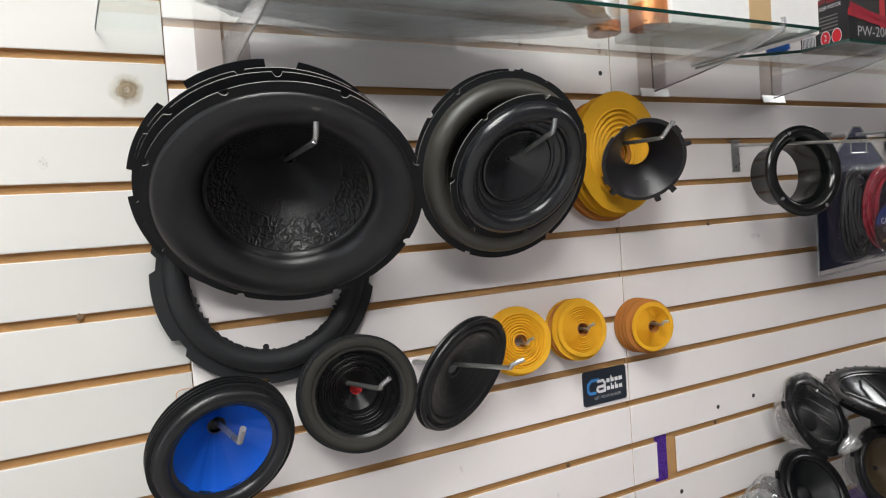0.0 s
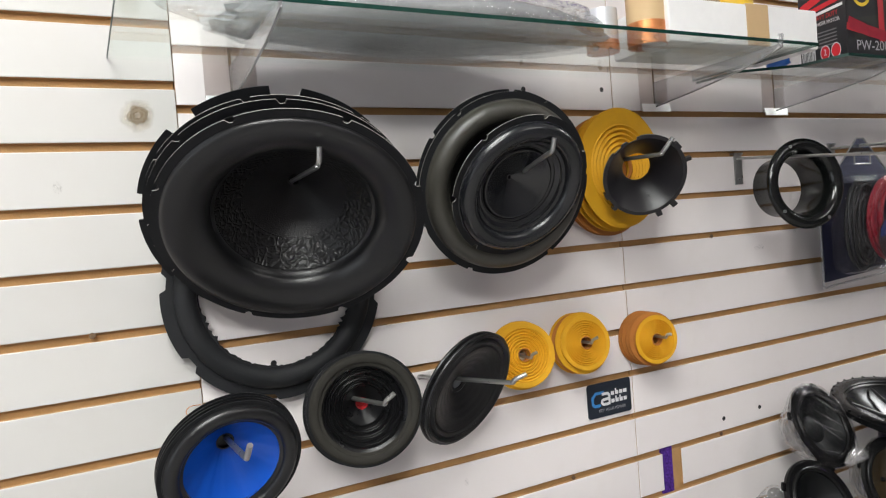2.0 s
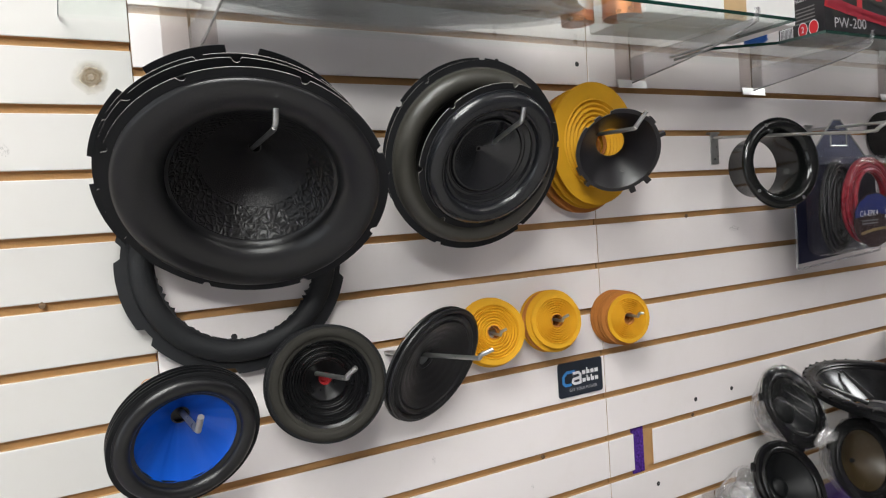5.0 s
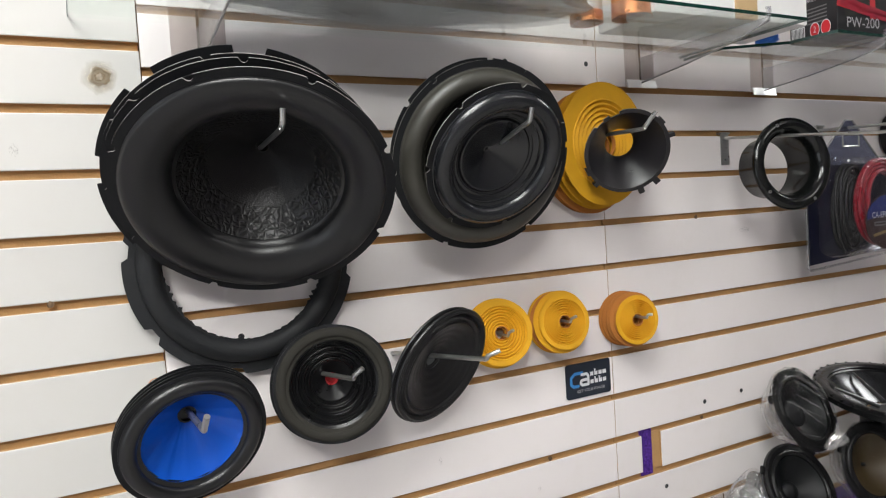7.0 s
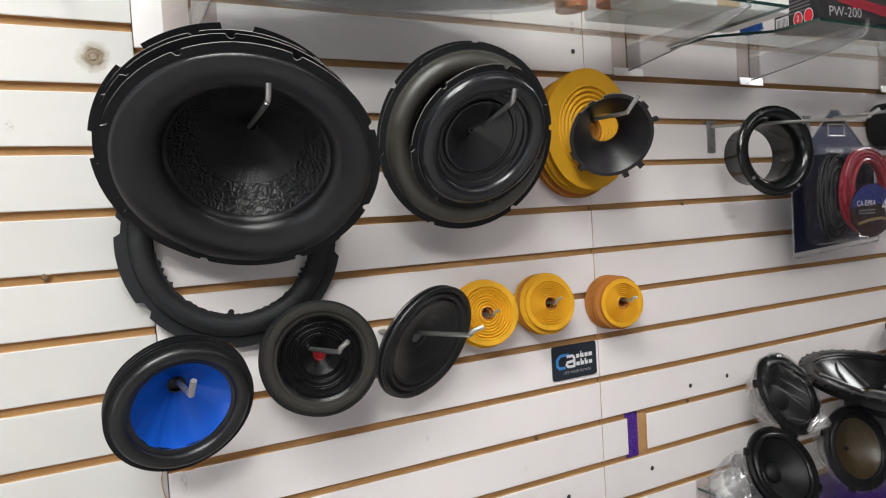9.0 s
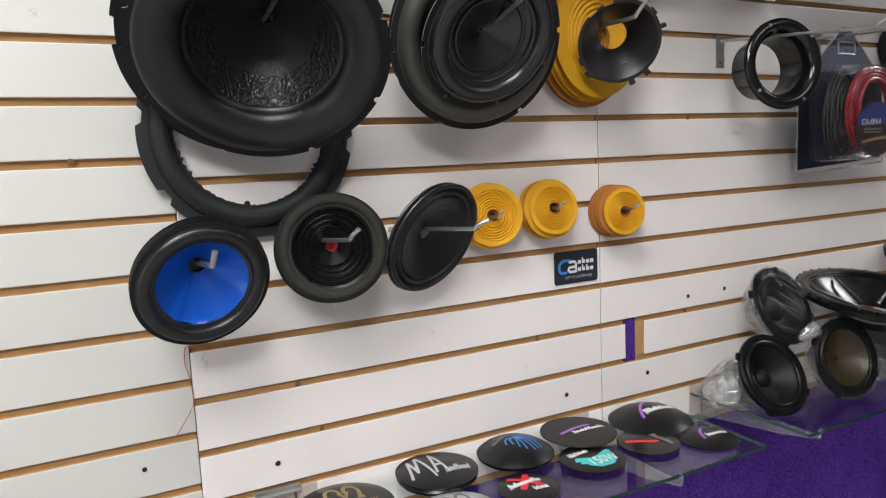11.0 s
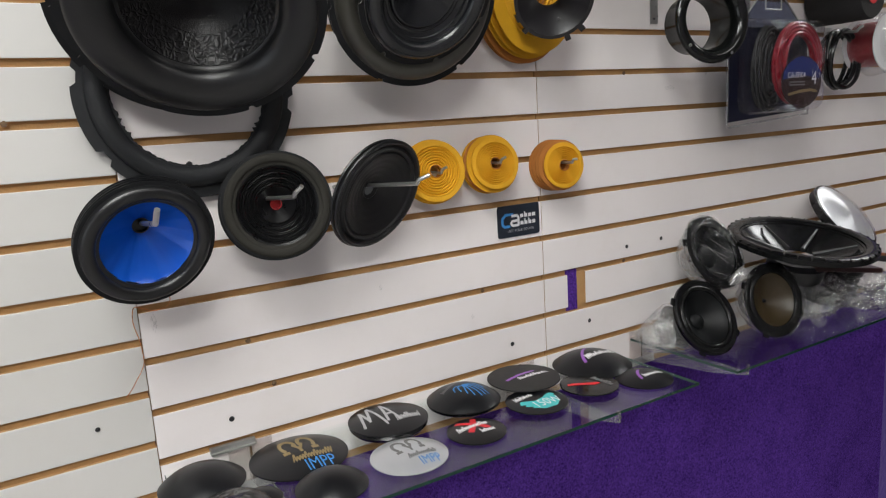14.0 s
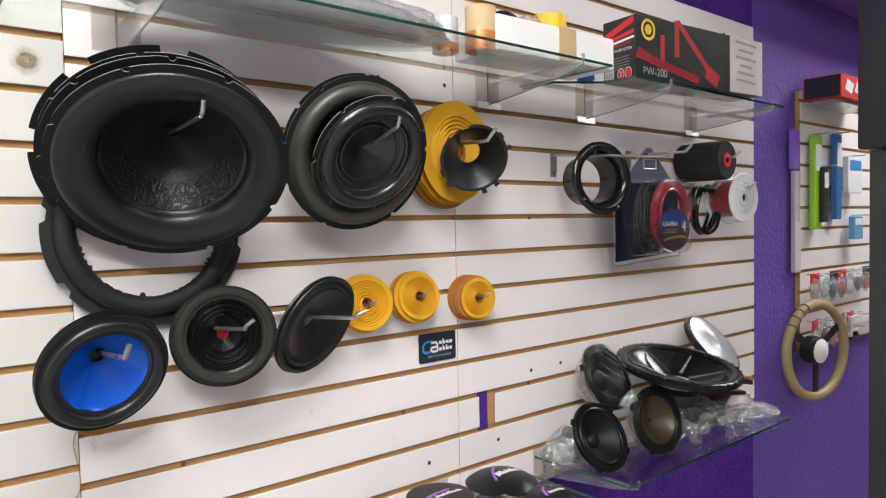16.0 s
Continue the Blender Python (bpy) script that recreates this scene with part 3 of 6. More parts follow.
jag = [0.1000 + rag.uniform(-0.0011, 0.0012) - (rag.uniform(0.002, 0.0055) if rag.random() < 0.07 else 0) for _ in range(180)]
part("torn_edge", ring_plate(lambda a: jag[int(a / (2 * math.pi) * 180 + 0.5) % 180], lambda a: 0.104, 0.0015, 0.003), [RING_FOAM, RING_FOAM], t, "ragged cut inner edge")

hook(0.419, 1.390, 0.212, lean=0.002, drop=-0.050, rise=0.020, out=0.06, wire=0.0030)
speaker_cone(facing((0.406, -0.123, 1.408), (-0.12, -0.95, -0.30)), 0.1283, "medium black speaker cone with a wide grey foam surround", gasket=0.010, roll=0.030, rise=0.016, depth=0.06, hole=0.022, mats=(GASKET, FOAM, PAPER, PAPER), group="cones on the second hook", count=6, width=4, notch=0.005, start=5)
speaker_cone(facing((0.408, -0.112, 1.413), (-0.13, -0.955, -0.27)), 0.1284, "medium black speaker cone stacked behind another on a hook", gasket=0.010, roll=0.030, rise=0.01, depth=0.06, hole=0.024, mats=(GASKET, FOAM, PAPER, PAPER), group="cones on the second hook", count=6, width=4, notch=0.005, start=25)
speaker_cone(facing((0.402, -0.165, 1.402), (-0.02, -0.86, -0.51)), 0.1020, "smaller black speaker cone with a glossy rubber surround in front", gasket=0.009, roll=0.026, rise=0.012, depth=0.036, hole=0.003, neck=0.003, step=0.20, mats=(GASKET, SHEEN, SHEEN, SHEEN), group="cones on the second hook", count=7, width=4.5, notch=0.005, start=30)

hook(0.014, 1.122, 0.218, tip_x=0.009, lean=0.002, drop=-0.017, rise=0.018, wire=0.0033)
N_BLUE = Vector((0.11, -0.94, -0.34))
C_BLUE = Vector((0.011, -0.117, 1.105))
speaker_cone(facing(C_BLUE, N_BLUE), 0.0831, "small speaker cone of glossy blue plastic with black rubber surround", gasket=0.006, roll=0.0175, rise=0.007, depth=0.038, hole=0.0095, neck=0.004, skew=(0.004, 0.009), crease=0.03, mats=(GASKET, RUBBER, BLUE, PAPER), group="cones on the lower hooks", notch=0.0, edge=GASKET)
for i in range(3):
    speaker_cone(facing(C_BLUE + Vector((0.0, 0.0042, 0.0018)) * (i + 1), N_BLUE + Vector((0.0, -0.006, 0.008)) * (i + 1)), 0.0832, "black rubber edged speaker cone behind the blue one", gasket=0.006, roll=0.0175, rise=0.005, depth=0.040, hole=0.0095, neck=0.004, skew=(0.004, 0.009), mats=(GASKET, RUBBER, PAPER, PAPER), group="cones on the lower hooks", notch=0.0, edge=RUBBER)

hook(0.180, 1.135, 0.135, tip_x=0.196, lean=0.012, drop=-0.009, rise=0.015, wire=0.0031)
N_RED = Vector((-0.24, -0.965, 0.03))
C_RED = Vector((0.188, -0.083, 1.130))
t = speaker_cone(facing(C_RED, N_RED), 0.0758, "small black ridged speaker cone with grey foam surround and red neck", gasket=0.004, roll=0.0112, rise=0.0032, depth=0.036, hole=0.0085, neck=0.0, mats=(GASKET, FOAM_DARK, RIDGED, RIDGED), group="cones on the lower hooks", notch=0.0, ridges=13, edge=GASKET)
part("voice_coil", revolve([(0.0084, -0.0395), (0.0084, -0.056), (0.0003, -0.056), (0.0003, -0.055), (0.0076, -0.055), (0.0076, -0.0395)], 40), RED, t, "red voice coil former")
speaker_cone(facing(C_RED + Vector((0.0, 0.014, -0.002)), N_RED + Vector((0.03, 0, -0.02))), 0.0766, "black rubber edged speaker cone behind the ridged one", gasket=0.004, roll=0.017, rise=0.006, depth=0.034, hole=0.012, neck=0.01, mats=(GASKET, RUBBER, PAPER, PAPER), group="cones on the lower hooks", notch=0.0, edge=GASKET)

hook(0.308, 1.141, 0.165, tip_x=0.367, lean=0.022, drop=-0.005, rise=0.012, plate=False, wire=0.0031)
N_THIN = Vector((0.32, -0.86, -0.40))
C_THIN = Vector((0.344, -0.084, 1.128))


def flat_cone(m, R, label, group, waves=7):
    """A shallow pressed cone with ring-shaped ribs."""
    t = thing("speaker_cone", m, label, "speaker cone", group)
    prof = [(R, 0.0)]
    n = 64
    for i in range(n + 1):
        u = i / n
        r = R - 0.002 + (0.012 - R) * u
        z = -0.022 * max(0, (u - 0.25) / 0.75) ** 1.1 + (0.0022 * math.sin(u / 0.25 * 2 * math.pi * 2) if u < 0.25 else 0.00018 * math.sin(u * waves * 2 * math.pi))
        prof.append((r, z))
    part("cone", revolve(sheet(prof, 0.0016), 96), PAPER, t)
    part("hub", revolve([(0.0145, -0.0195), (0.0145, -0.024), (0.0003, -0.024)], 40, closed=False), material("grey_hub", (0.13, 0.14, 0.145), 0.5, vary=0.2, scale=90) if "grey_hub" not in bpy.data.materials else bpy.data.materials["grey_hub"], t, "grey hub")
    part("edge_roll", tube([((R - 0.0015) * math.cos(a), (R - 0.0015) * math.sin(a), -0.001) for a in [2 * math.pi * k / 72 for k in range(73)]], 0.0024, 8), RUBBER, t)
    return t


flat_cone(facing(C_THIN, N_THIN), 0.0865, "thin black pressed paper cone with fine ribs, tilted on its hook", "cones on the lower hooks")
flat_cone(facing(C_THIN + Vector((-0.003, 0.008, 0.001)), N_THIN + Vector((0.0, 0.0, 0.02))), 0.0868, "thin black paper cone behind another on its hook", "cones on the lower hooks")


def spider(m, R, mat, label, group, rings=7, hole=0.010, flat=0.16, amp=0.0016, seg=72):
    """A corrugated cloth suspension disc."""
    t = thing("speaker_spider", m, label, "speaker spider", group)
    prof = []
    n = rings * 8
    prof.append((R, 0.0))
    prof.append((R * (1 - flat), 0.0))
    for i in range(n + 1):
        u = i / n
        prof.append((R * (1 - flat) + (hole * 1.15 - R * (1 - flat)) * u, amp * math.sin(u * rings * 2 * math.pi)))
    prof += [(hole * 1.08, 0.0006), (hole, 0.001)]
    part("disc", revolve(sheet(prof, 0.0012), seg), mat, t)
    part("collar", revolve([(hole + 0.0006, 0.0016), (hole + 0.0006, -0.005), (hole - 0.0006, -0.005), (hole - 0.0006, 0.0016)], 40), ORANGE, t, "darker inner collar")
    return t


hook(0.474, 1.148, 0.052, lean=0.006, rise=0.010, plate=False, wire=0.0024, drop=0.0)
spider(facing((0.472, -0.026, 1.1495), (-0.25, -0.95, 0.12)), 0.0535, YELLOW, "yellow corrugated cloth speaker spider on a hook", "small spiders", rings=7)
spider(facing((0.473, -0.034, 1.1510), (-0.24, -0.955, 0.13)), 0.0505, YELLOW, "yellow corrugated cloth speaker spider on a hook", "small spiders", rings=7)
hook(0.588, 1.155, 0.058, lean=0.006, rise=0.010, plate=False, wire=0.0024, drop=0.0)
for k in range(4):
    spider(facing((0.5865, -0.018 - 0.0088 * k, 1.1510 + 0.0012 * k), (-0.12 - 0.03 * (k % 2), -0.97, 0.14)), 0.0440 if k == 3 else 0.0500, YELLOW if k != 1 else ORANGE, "yellow corrugated cloth speaker spider in a stack on a hook", "small spiders", rings=7)
hook(0.741, 1.143, 0.066, lean=0.006, rise=0.006, plate=False, wire=0.0024, drop=0.0)
for k in range(5):
    spider(facing((0.7385, -0.010 - 0.0088 * k, 1.1375 + 0.0002 * k), (-0.16 - 0.03 * (k % 2), -0.975, 0.06)), 0.0415 if k == 4 else 0.0475 - 0.0004 * k, YELLOW if k == 4 else ORANGE, "corrugated cloth speaker spider in a thick stack on a hook", "small spiders", rings=7)

hook(0.664, 1.447, 0.178, tip_x=0.648, lean=0.010)
for k, (dy, dz, lean) in enumerate(((0.0, 0.0, 0.06), (0.009, -0.001, 0.07), (0.021, 0.005, 0.08), (0.030, 0.0065, 0.09), (0.045, 0.0095, 0.10))):
    spider(facing((0.677, -0.013 - dy, 1.4235 + dz), (lean, -0.975, -0.02)), 0.1010 - 0.0006 * k, YELLOW if k > 1 else ORANGE, "large yellow corrugated cloth speaker spider in a stack", "large spiders", rings=6, hole=0.022, flat=0.27, amp=0.0021, seg=96)
t = thing("speaker_basket", facing((0.663, -0.122, 1.414), (-0.42, -0.82, -0.38)), "small black plastic speaker basket with clips round a broken rim", "speaker basket")
part("frame", revolve(sheet([(0.0605, 0.0015), (0.0575, -0.0015), (0.026, -0.040), (0.0225, -0.046)], 0.0018), 80), SATIN, t)


def broken_rim(a):
    """Radius of the basket's rim, stepped where pieces have broken off."""
    d = math.degrees(a) % 360
    if 99 < d < 104 or 117 < d < 128:
        return 0.0645
    if 104 <= d <= 117:
        return 0.0604
    return 0.0618 if 128 <= d < 142 else 0.0655


part("rim", ring_plate(0.0598, broken_rim, 0.003, 0.0015, seg=240), [SATIN, material("worn_plastic_edge", (0.11, 0.11, 0.105), 0.5, vary=0.5, scale=90)], t)
for a, w, k in ((-48, 0.006, 0.0690), (-72, 0.003, 0.0745), (-136, 0.005, 0.0745), (-158, 0.0045, 0.0745), (117, 0.006, 0.0685), (138, 0.004, 0.0715)):
    part("clip", box(-w, w, 0.060, k, -0.008, 0.002, 0.001), SATIN, t, at=pose(0, 0, 0, 0, 0, a))
part("moulding_mark", revolve([(0.0030, 0.0), (0.0030, 0.0012), (0.0018, 0.0012), (0.0018, 0.0)], 12), SATIN, t, at=facing((0.014, -0.038, -0.0185), (-0.25, 0.68, 0.69)))

hook(1.024, 1.447, 0.310, lean=0.004, rise=0.010, drop=0.027, wire=0.0028)
PORT = material("polished_black_plastic", (0.0045, 0.0052, 0.0050), 0.17, spec=0.5, vary=0.2, scale=20, rough_vary=0.04)
t = thing("port_tube", facing((1.028, -0.138, 1.386), (-0.22, -0.97, 0.05)), "black plastic flared bass port tube hung on a hook", "port tube")
prof = [(0.081, -0.002), (0.0805, 0.0012), (0.078, 0.0042), (0.073, 0.0066), (0.068, 0.0068), (0.0625, 0.0046), (0.0580, 0.0002), (0.0545, -0.008), (0.052, -0.025), (0.052, -0.070), (0.0545, -0.070), (0.0555, -0.012), (0.062, -0.0035), (0.080, -0.003)]
part("flare", revolve(prof, 96), PORT, t)
for a in (40, 115, 220, 300):
    part("screw_hole", revolve([(0.0028, 0.0), (0.0028, 0.0022), (0.0012, 0.0022), (0.0012, 0.0)], 14), ZINC, t, "pale screw hole", at=pose(0.073 * math.cos(radians(a)), 0.073 * math.sin(radians(a)), 0.0052))


# ---- card, knots and holes in the boards ----
def strokes(lines, w):
    """Thick pen strokes through points on the plane."""
    bm = bmesh.new()
    for line in lines:
        pts = [Vector((px + (qx - px) * k / 5, py + (qy - py) * k / 5, 0)) for (px, py), (qx, qy) in zip(line, line[1:]) for k in range(5)] + [Vector((*line[-1], 0))]
        rows = []
        for i, p in enumerate(pts):
            d = (pts[min(i + 1, len(pts) - 1)] - pts[max(i - 1, 0)]).normalized()
            side = Vector((-d.y, d.x, 0)) * w * (0.5 if i < len(pts) - 1 else 0.25)
            rows.append((bm.verts.new(p + side), bm.verts.new(p - side)))
        for p, q in zip(rows, rows[1:]):
            bm.faces.new((p[0], p[1], q[1], q[0]))
    return bm


def word_bars(x, y, w, h, n, turn=0.0, seed=1, lean=0.15):
    """One waved ribbon as long and as tall as a word that cannot be read."""
    h *= 1.35
    rng = random.Random(seed)
    peaks = [1.0] + [rng.choice((0.62, 0.62, 0.70, 0.95)) for _ in range(2 * n)]
    pts = []
    for k in range(n * 12 + 1):
        u = k / 12 * 1.5
        up = 0.5 - 0.5 * math.cos(2 * math.pi * u)
        py = -h / 2 + h * peaks[int(u)] * up ** 0.8
        pts.append((-w / 2 + w * k / (n * 12) + lean * py, py))
    bm = bmesh.new()
    rows = []
    half = w / n * 0.15
    for i, p in enumerate(pts):
        q, r = pts[max(i - 1, 0)], pts[min(i + 1, len(pts) - 1)]
        d = Vector((r[0] - q[0], r[1] - q[1], 0)).normalized()
        side = Vector((-d.y, d.x * 0.6, 0)) * half
        rows.append((bm.verts.new(Vector((*p, 0)) + side), bm.verts.new(Vector((*p, 0)) - side)))
    for p, q in zip(rows, rows[1:]):
        bm.faces.new((p[0], p[1], q[1], q[0]))
    bm.transform(pose(x, y, 0, 0, 0, turn))
    return bm


def plug(x, z, r, mat, name, label, y=-0.0006, board=None):
    t = thing(name, pose(x, y, z, 90, 0, 0), label, name.replace("_", " "), name.replace("_", " ") + "s")
    part("dimple", revolve([(r, 0.0), (r * 0.8, 0.0006), (r * 0.5, 0.0002), (0.0002, 0.0)], 20, closed=False), mat, t)
    return t


for x, z in ((0.939, 0.952), (1.041, 0.955), (0.831, 0.815), (0.636, 0.809), (0.108, 0.809), (0.532, 1.571), (0.695, 1.574), (0.094, 1.194)):
    plug(x, z, 0.0042, BOX_BLACK, "screw_hole", "dark round screw hole in the white board")
plug(-0.071, 0.845, 0.0034, BOX_BLACK, "screw_hole", "brown screw hole in the white board", y=-0.0016)
SCORCH = material("scorched_laminate", (0.80, 0.775, 0.75), 0.5, vary=0.03, scale=3)
nt = SCORCH.node_tree
tc = node(nt, "ShaderNodeTexCoord")
nz = node(nt, "ShaderNodeTexNoise", Scale=70.0, Detail=4.0)
nt.links.new(tc.outputs["Object"], nz.inputs["Vector"])
ln = node(nt, "ShaderNodeVectorMath")
ln.operation = "LENGTH"
nt.links.new(tc.outputs["Object"], ln.inputs[0])
ad = node(nt, "ShaderNodeMath")
ad.operation = "MULTIPLY_ADD"
ad.inputs[1].default_value, ad.inputs[2].default_value = 0.016, -0.008
nt.links.new(nz.outputs["Fac"], ad.inputs[0])
sm = node(nt, "ShaderNodeMath")
nt.links.new(ln.outputs["Value"], sm.inputs[0])
nt.links.new(ad.outputs["Value"], sm.inputs[1])
mr = node(nt, "ShaderNodeMapRange", **{"From Min": 0.004, "From Max": 0.021, "To Min": 0.85, "To Max": 0.0})
nt.links.new(sm.outputs["Value"], mr.inputs["Value"])
mx = node(nt, "ShaderNodeMixRGB", Color1=(0.62, 0.53, 0.38, 1), Color2=(0.24, 0.175, 0.10, 1))
nt.links.new(mr.outputs["Result"], mx.inputs["Fac"])
nt.links.new(mx.outputs["Color"], nt.nodes["Principled BSDF"].inputs["Base Color"])
nt.links.new(mr.outputs["Result"], nt.nodes["Principled BSDF"].inputs["Alpha"])
t = thing("worn_spot", pose(-0.046, -0.0014, 1.525, 90, 0, 0), "brown worn spot with flaked paint on the white board", "worn spot")
part("stain", revolve([(0.0250, 0.0), (0.023, 0.0003), (0.0003, 0.0003)], 48, closed=False, wobble=lambda a: 0.12 * noise.noise(Vector((math.cos(a) * 1.6, math.sin(a) * 1.6, 2.0)))), SCORCH, t)
TORN = material("torn_laminate", (0.20, 0.150, 0.095), 0.85, vary=0.5, scale=260, bump=0.4, bump_scale=900)
def ragged(r, k, seed):
    return lambda a: r * (1 + k * noise.noise(Vector((math.cos(a) * 2.2, math.sin(a) * 2.2, seed))) + 0.35 * k * noise.noise(Vector((math.cos(a) * 8, math.sin(a) * 8, seed))))


part("torn_rim", ring_plate(ragged(0.0082, 0.30, 3.0), ragged(0.0102, 0.34, 3.6), 0.0006, 0.0009, 90), [TORN, TORN], t, "dark torn rim of the worn spot")
part("inner_rim", ring_plate(ragged(0.0044, 0.5, 5.0), ragged(0.0056, 0.5, 5.5), 0.0006, 0.0009, 70), [TORN, TORN], t, "dark inner crack")
part("flake", lump((0.0034, 0.0042, 0.0008), 8, 0.35, 1.2, 3), material("torn_board", (0.30, 0.25, 0.19), 0.8, vary=0.4, scale=200), t, "bare brown patch")
for x, z in ((0.146, 0.924), (0.178, 0.848), (0.939, 1.302), (0.575, 0.924), (-0.118, 1.261), (0.93, 0.924)):
    t = thing("chipped_edge", pose(x, 0.0, z), "chipped brown edge of a slat groove", "chipped edge", "chipped edges")
    part("chip", lump((0.0036, 0.0012, 0.0036), x * 10, 0.4, 1.5, 3), WOOD, t)

SMUDGE = material("grey_smudge", (0.30, 0.28, 0.26), 0.6, vary=0.1)
nt = SMUDGE.node_tree
tc = node(nt, "ShaderNodeTexCoord")
nz = node(nt, "ShaderNodeTexNoise", Scale=2.2, Detail=5.0, Roughness=0.7)
nt.links.new(tc.outputs["Object"], nz.inputs["Vector"])
mr = node(nt, "ShaderNodeMapRange", **{"From Min": 0.48, "From Max": 0.75, "To Min": 0.0, "To Max": 0.55})
nt.links.new(nz.outputs["Fac"], mr.inputs["Value"])
nt.links.new(mr.outputs["Result"], nt.nodes["Principled BSDF"].inputs["Alpha"])
for x, z, w, h in ((0.372, 0.966, 0.006, 0.014), (0.019, 0.981, 0.008, 0.034), (1.07, 1.27, 0.03, 0.012), (-0.14, 1.44, 0.010, 0.016), (1.18, 1.30, 0.012, 0.018), (0.55, 0.88, 0.006, 0.010)):
    t = thing("smudge", pose(x, -0.0013, z, 90, 0, 0), "faint grey smudge on the white board", "smudge", "smudges on the board")
    part("stain", revolve([(1.0, 0.0), (0.6, 0.0003), (0.01, 0.0003)], 24, closed=False), SMUDGE, t, at=Matrix.Diagonal((w / 2, h / 2, 1, 1)))
t = thing("promo_card", pose(0.6625, -0.0015, 1.0425, 90, 0, 0), "dark blue promotional card with a blue and white mark", "card")
bm = box(-0.048, 0.048, -0.0295, 0.0295, -0.0006, 0.0006)
bmesh.ops.bevel(bm, geom=[e for e in bm.edges if abs(e.verts[0].co.z - e.verts[1].co.z) > 0.001], offset=0.005, segments=4, profile=0.5, affect="EDGES")
part("card", bm, CARD, t)
FLAT = lambda px, py: 0.0007
part("mark", drape(strokes([[(-0.012, 0.0125), (-0.030, 0.0125), (-0.0375, 0.0060), (-0.0375, -0.0050), (-0.033, -0.0090), (-0.020, -0.0090)]], 0.0050), FLAT, 0.0003), INK_BLUE, t, "blue angular mark")
bm = strokes([[(-0.017, 0.0095), (-0.004, 0.0095), (-0.001, 0.006), (-0.001, -0.0085), (-0.014, -0.0085), (-0.018, -0.0050), (-0.016, -0.0005), (-0.001, 0.0005)]], 0.0048)
part("initial", drape(bm, FLAT, 0.0004), INK_WHITE, t, "white rounded initial")
for y, heights in ((0.0045, (0.66, 1.0, 0.66, 0.64)), (-0.0088, (0.70, 1.0, 0.9, 0.66))):
    bm = bmesh.new()
    for k, h in enumerate(heights):
        px, wide = 0.0068 + 0.0092 * k, 0.0072 if h > 0.65 else 0.0080
        flat_bar(px, y + 0.0034, wide, 0.0066, bm=bm, n=2)
        if h > 0.8:
            flat_bar(px - wide * 0.3, y + 0.0088, wide * 0.4, 0.0042, bm=bm, n=2)
    part("name_bar", drape(bm, FLAT, 0.0003), INK_WHITE, t, "white name bar", smooth=False)
part("slogan", drape(lettering("GET YOUR POWER", 0.0070, 0.004, -0.0185, 0, 0.15), FLAT, 0.0003), INK_SILVER, t, "small silver slogan")


# ---- glass shelves ----
ACRYLIC_EDGE = material("acrylic_edge", (0.34, 0.34, 0.335), 0.2, vary=0.2, scale=50)


def glass_shelf(outline, z, label="clear glass shelf with green polished edges", thick=0.0048):
    """A glass pane over a plan outline; the first two corners and on run round it, front edges in dark green."""
    x0, y0 = outline[0]
    t = thing("glass_shelf", pose(x0, y0, z), label, "glass shelf", "glass shelves")
    pts = [(x - x0, y - y0) for x, y in outline]
    bm = bmesh.new()
    low, top = ([bm.verts.new((x, y, h)) for x, y in pts] for h in (-thick / 2, thick / 2))
    bm.faces.new(low[::-1])
    bm.faces.new(top)
    ob = part("pane", bm, GLASS, t, smooth=False)
    ob.visible_shadow = False
    for i, (p, q) in enumerate(zip(pts, pts[1:] + pts[:1])):
        if min(outline[i][1], outline[(i + 1) % len(pts)][1]) > -0.01:
            continue
        d = Vector((q[0] - p[0], q[1] - p[1], 0))
        front = abs(d.x) > abs(d.y) * 0.3
        part("polished_edge" if front else "side_edge", box(0, d.length, 0, 0.0007, -thick / 2, thick / 2), GLASS_EDGE if front else PALE_EDGE, t, "dark green polished edge" if front else "pale cut edge", at=pose(p[0], p[1], 0, 0, 0, math.degrees(math.atan2(d.y, d.x))), smooth=False)
    return t


def oblong(x0, x1, y0=-0.253, y1=-0.002):
    return [(x0, y0), (x1, y0), (x1, y1), (x0, y1)]


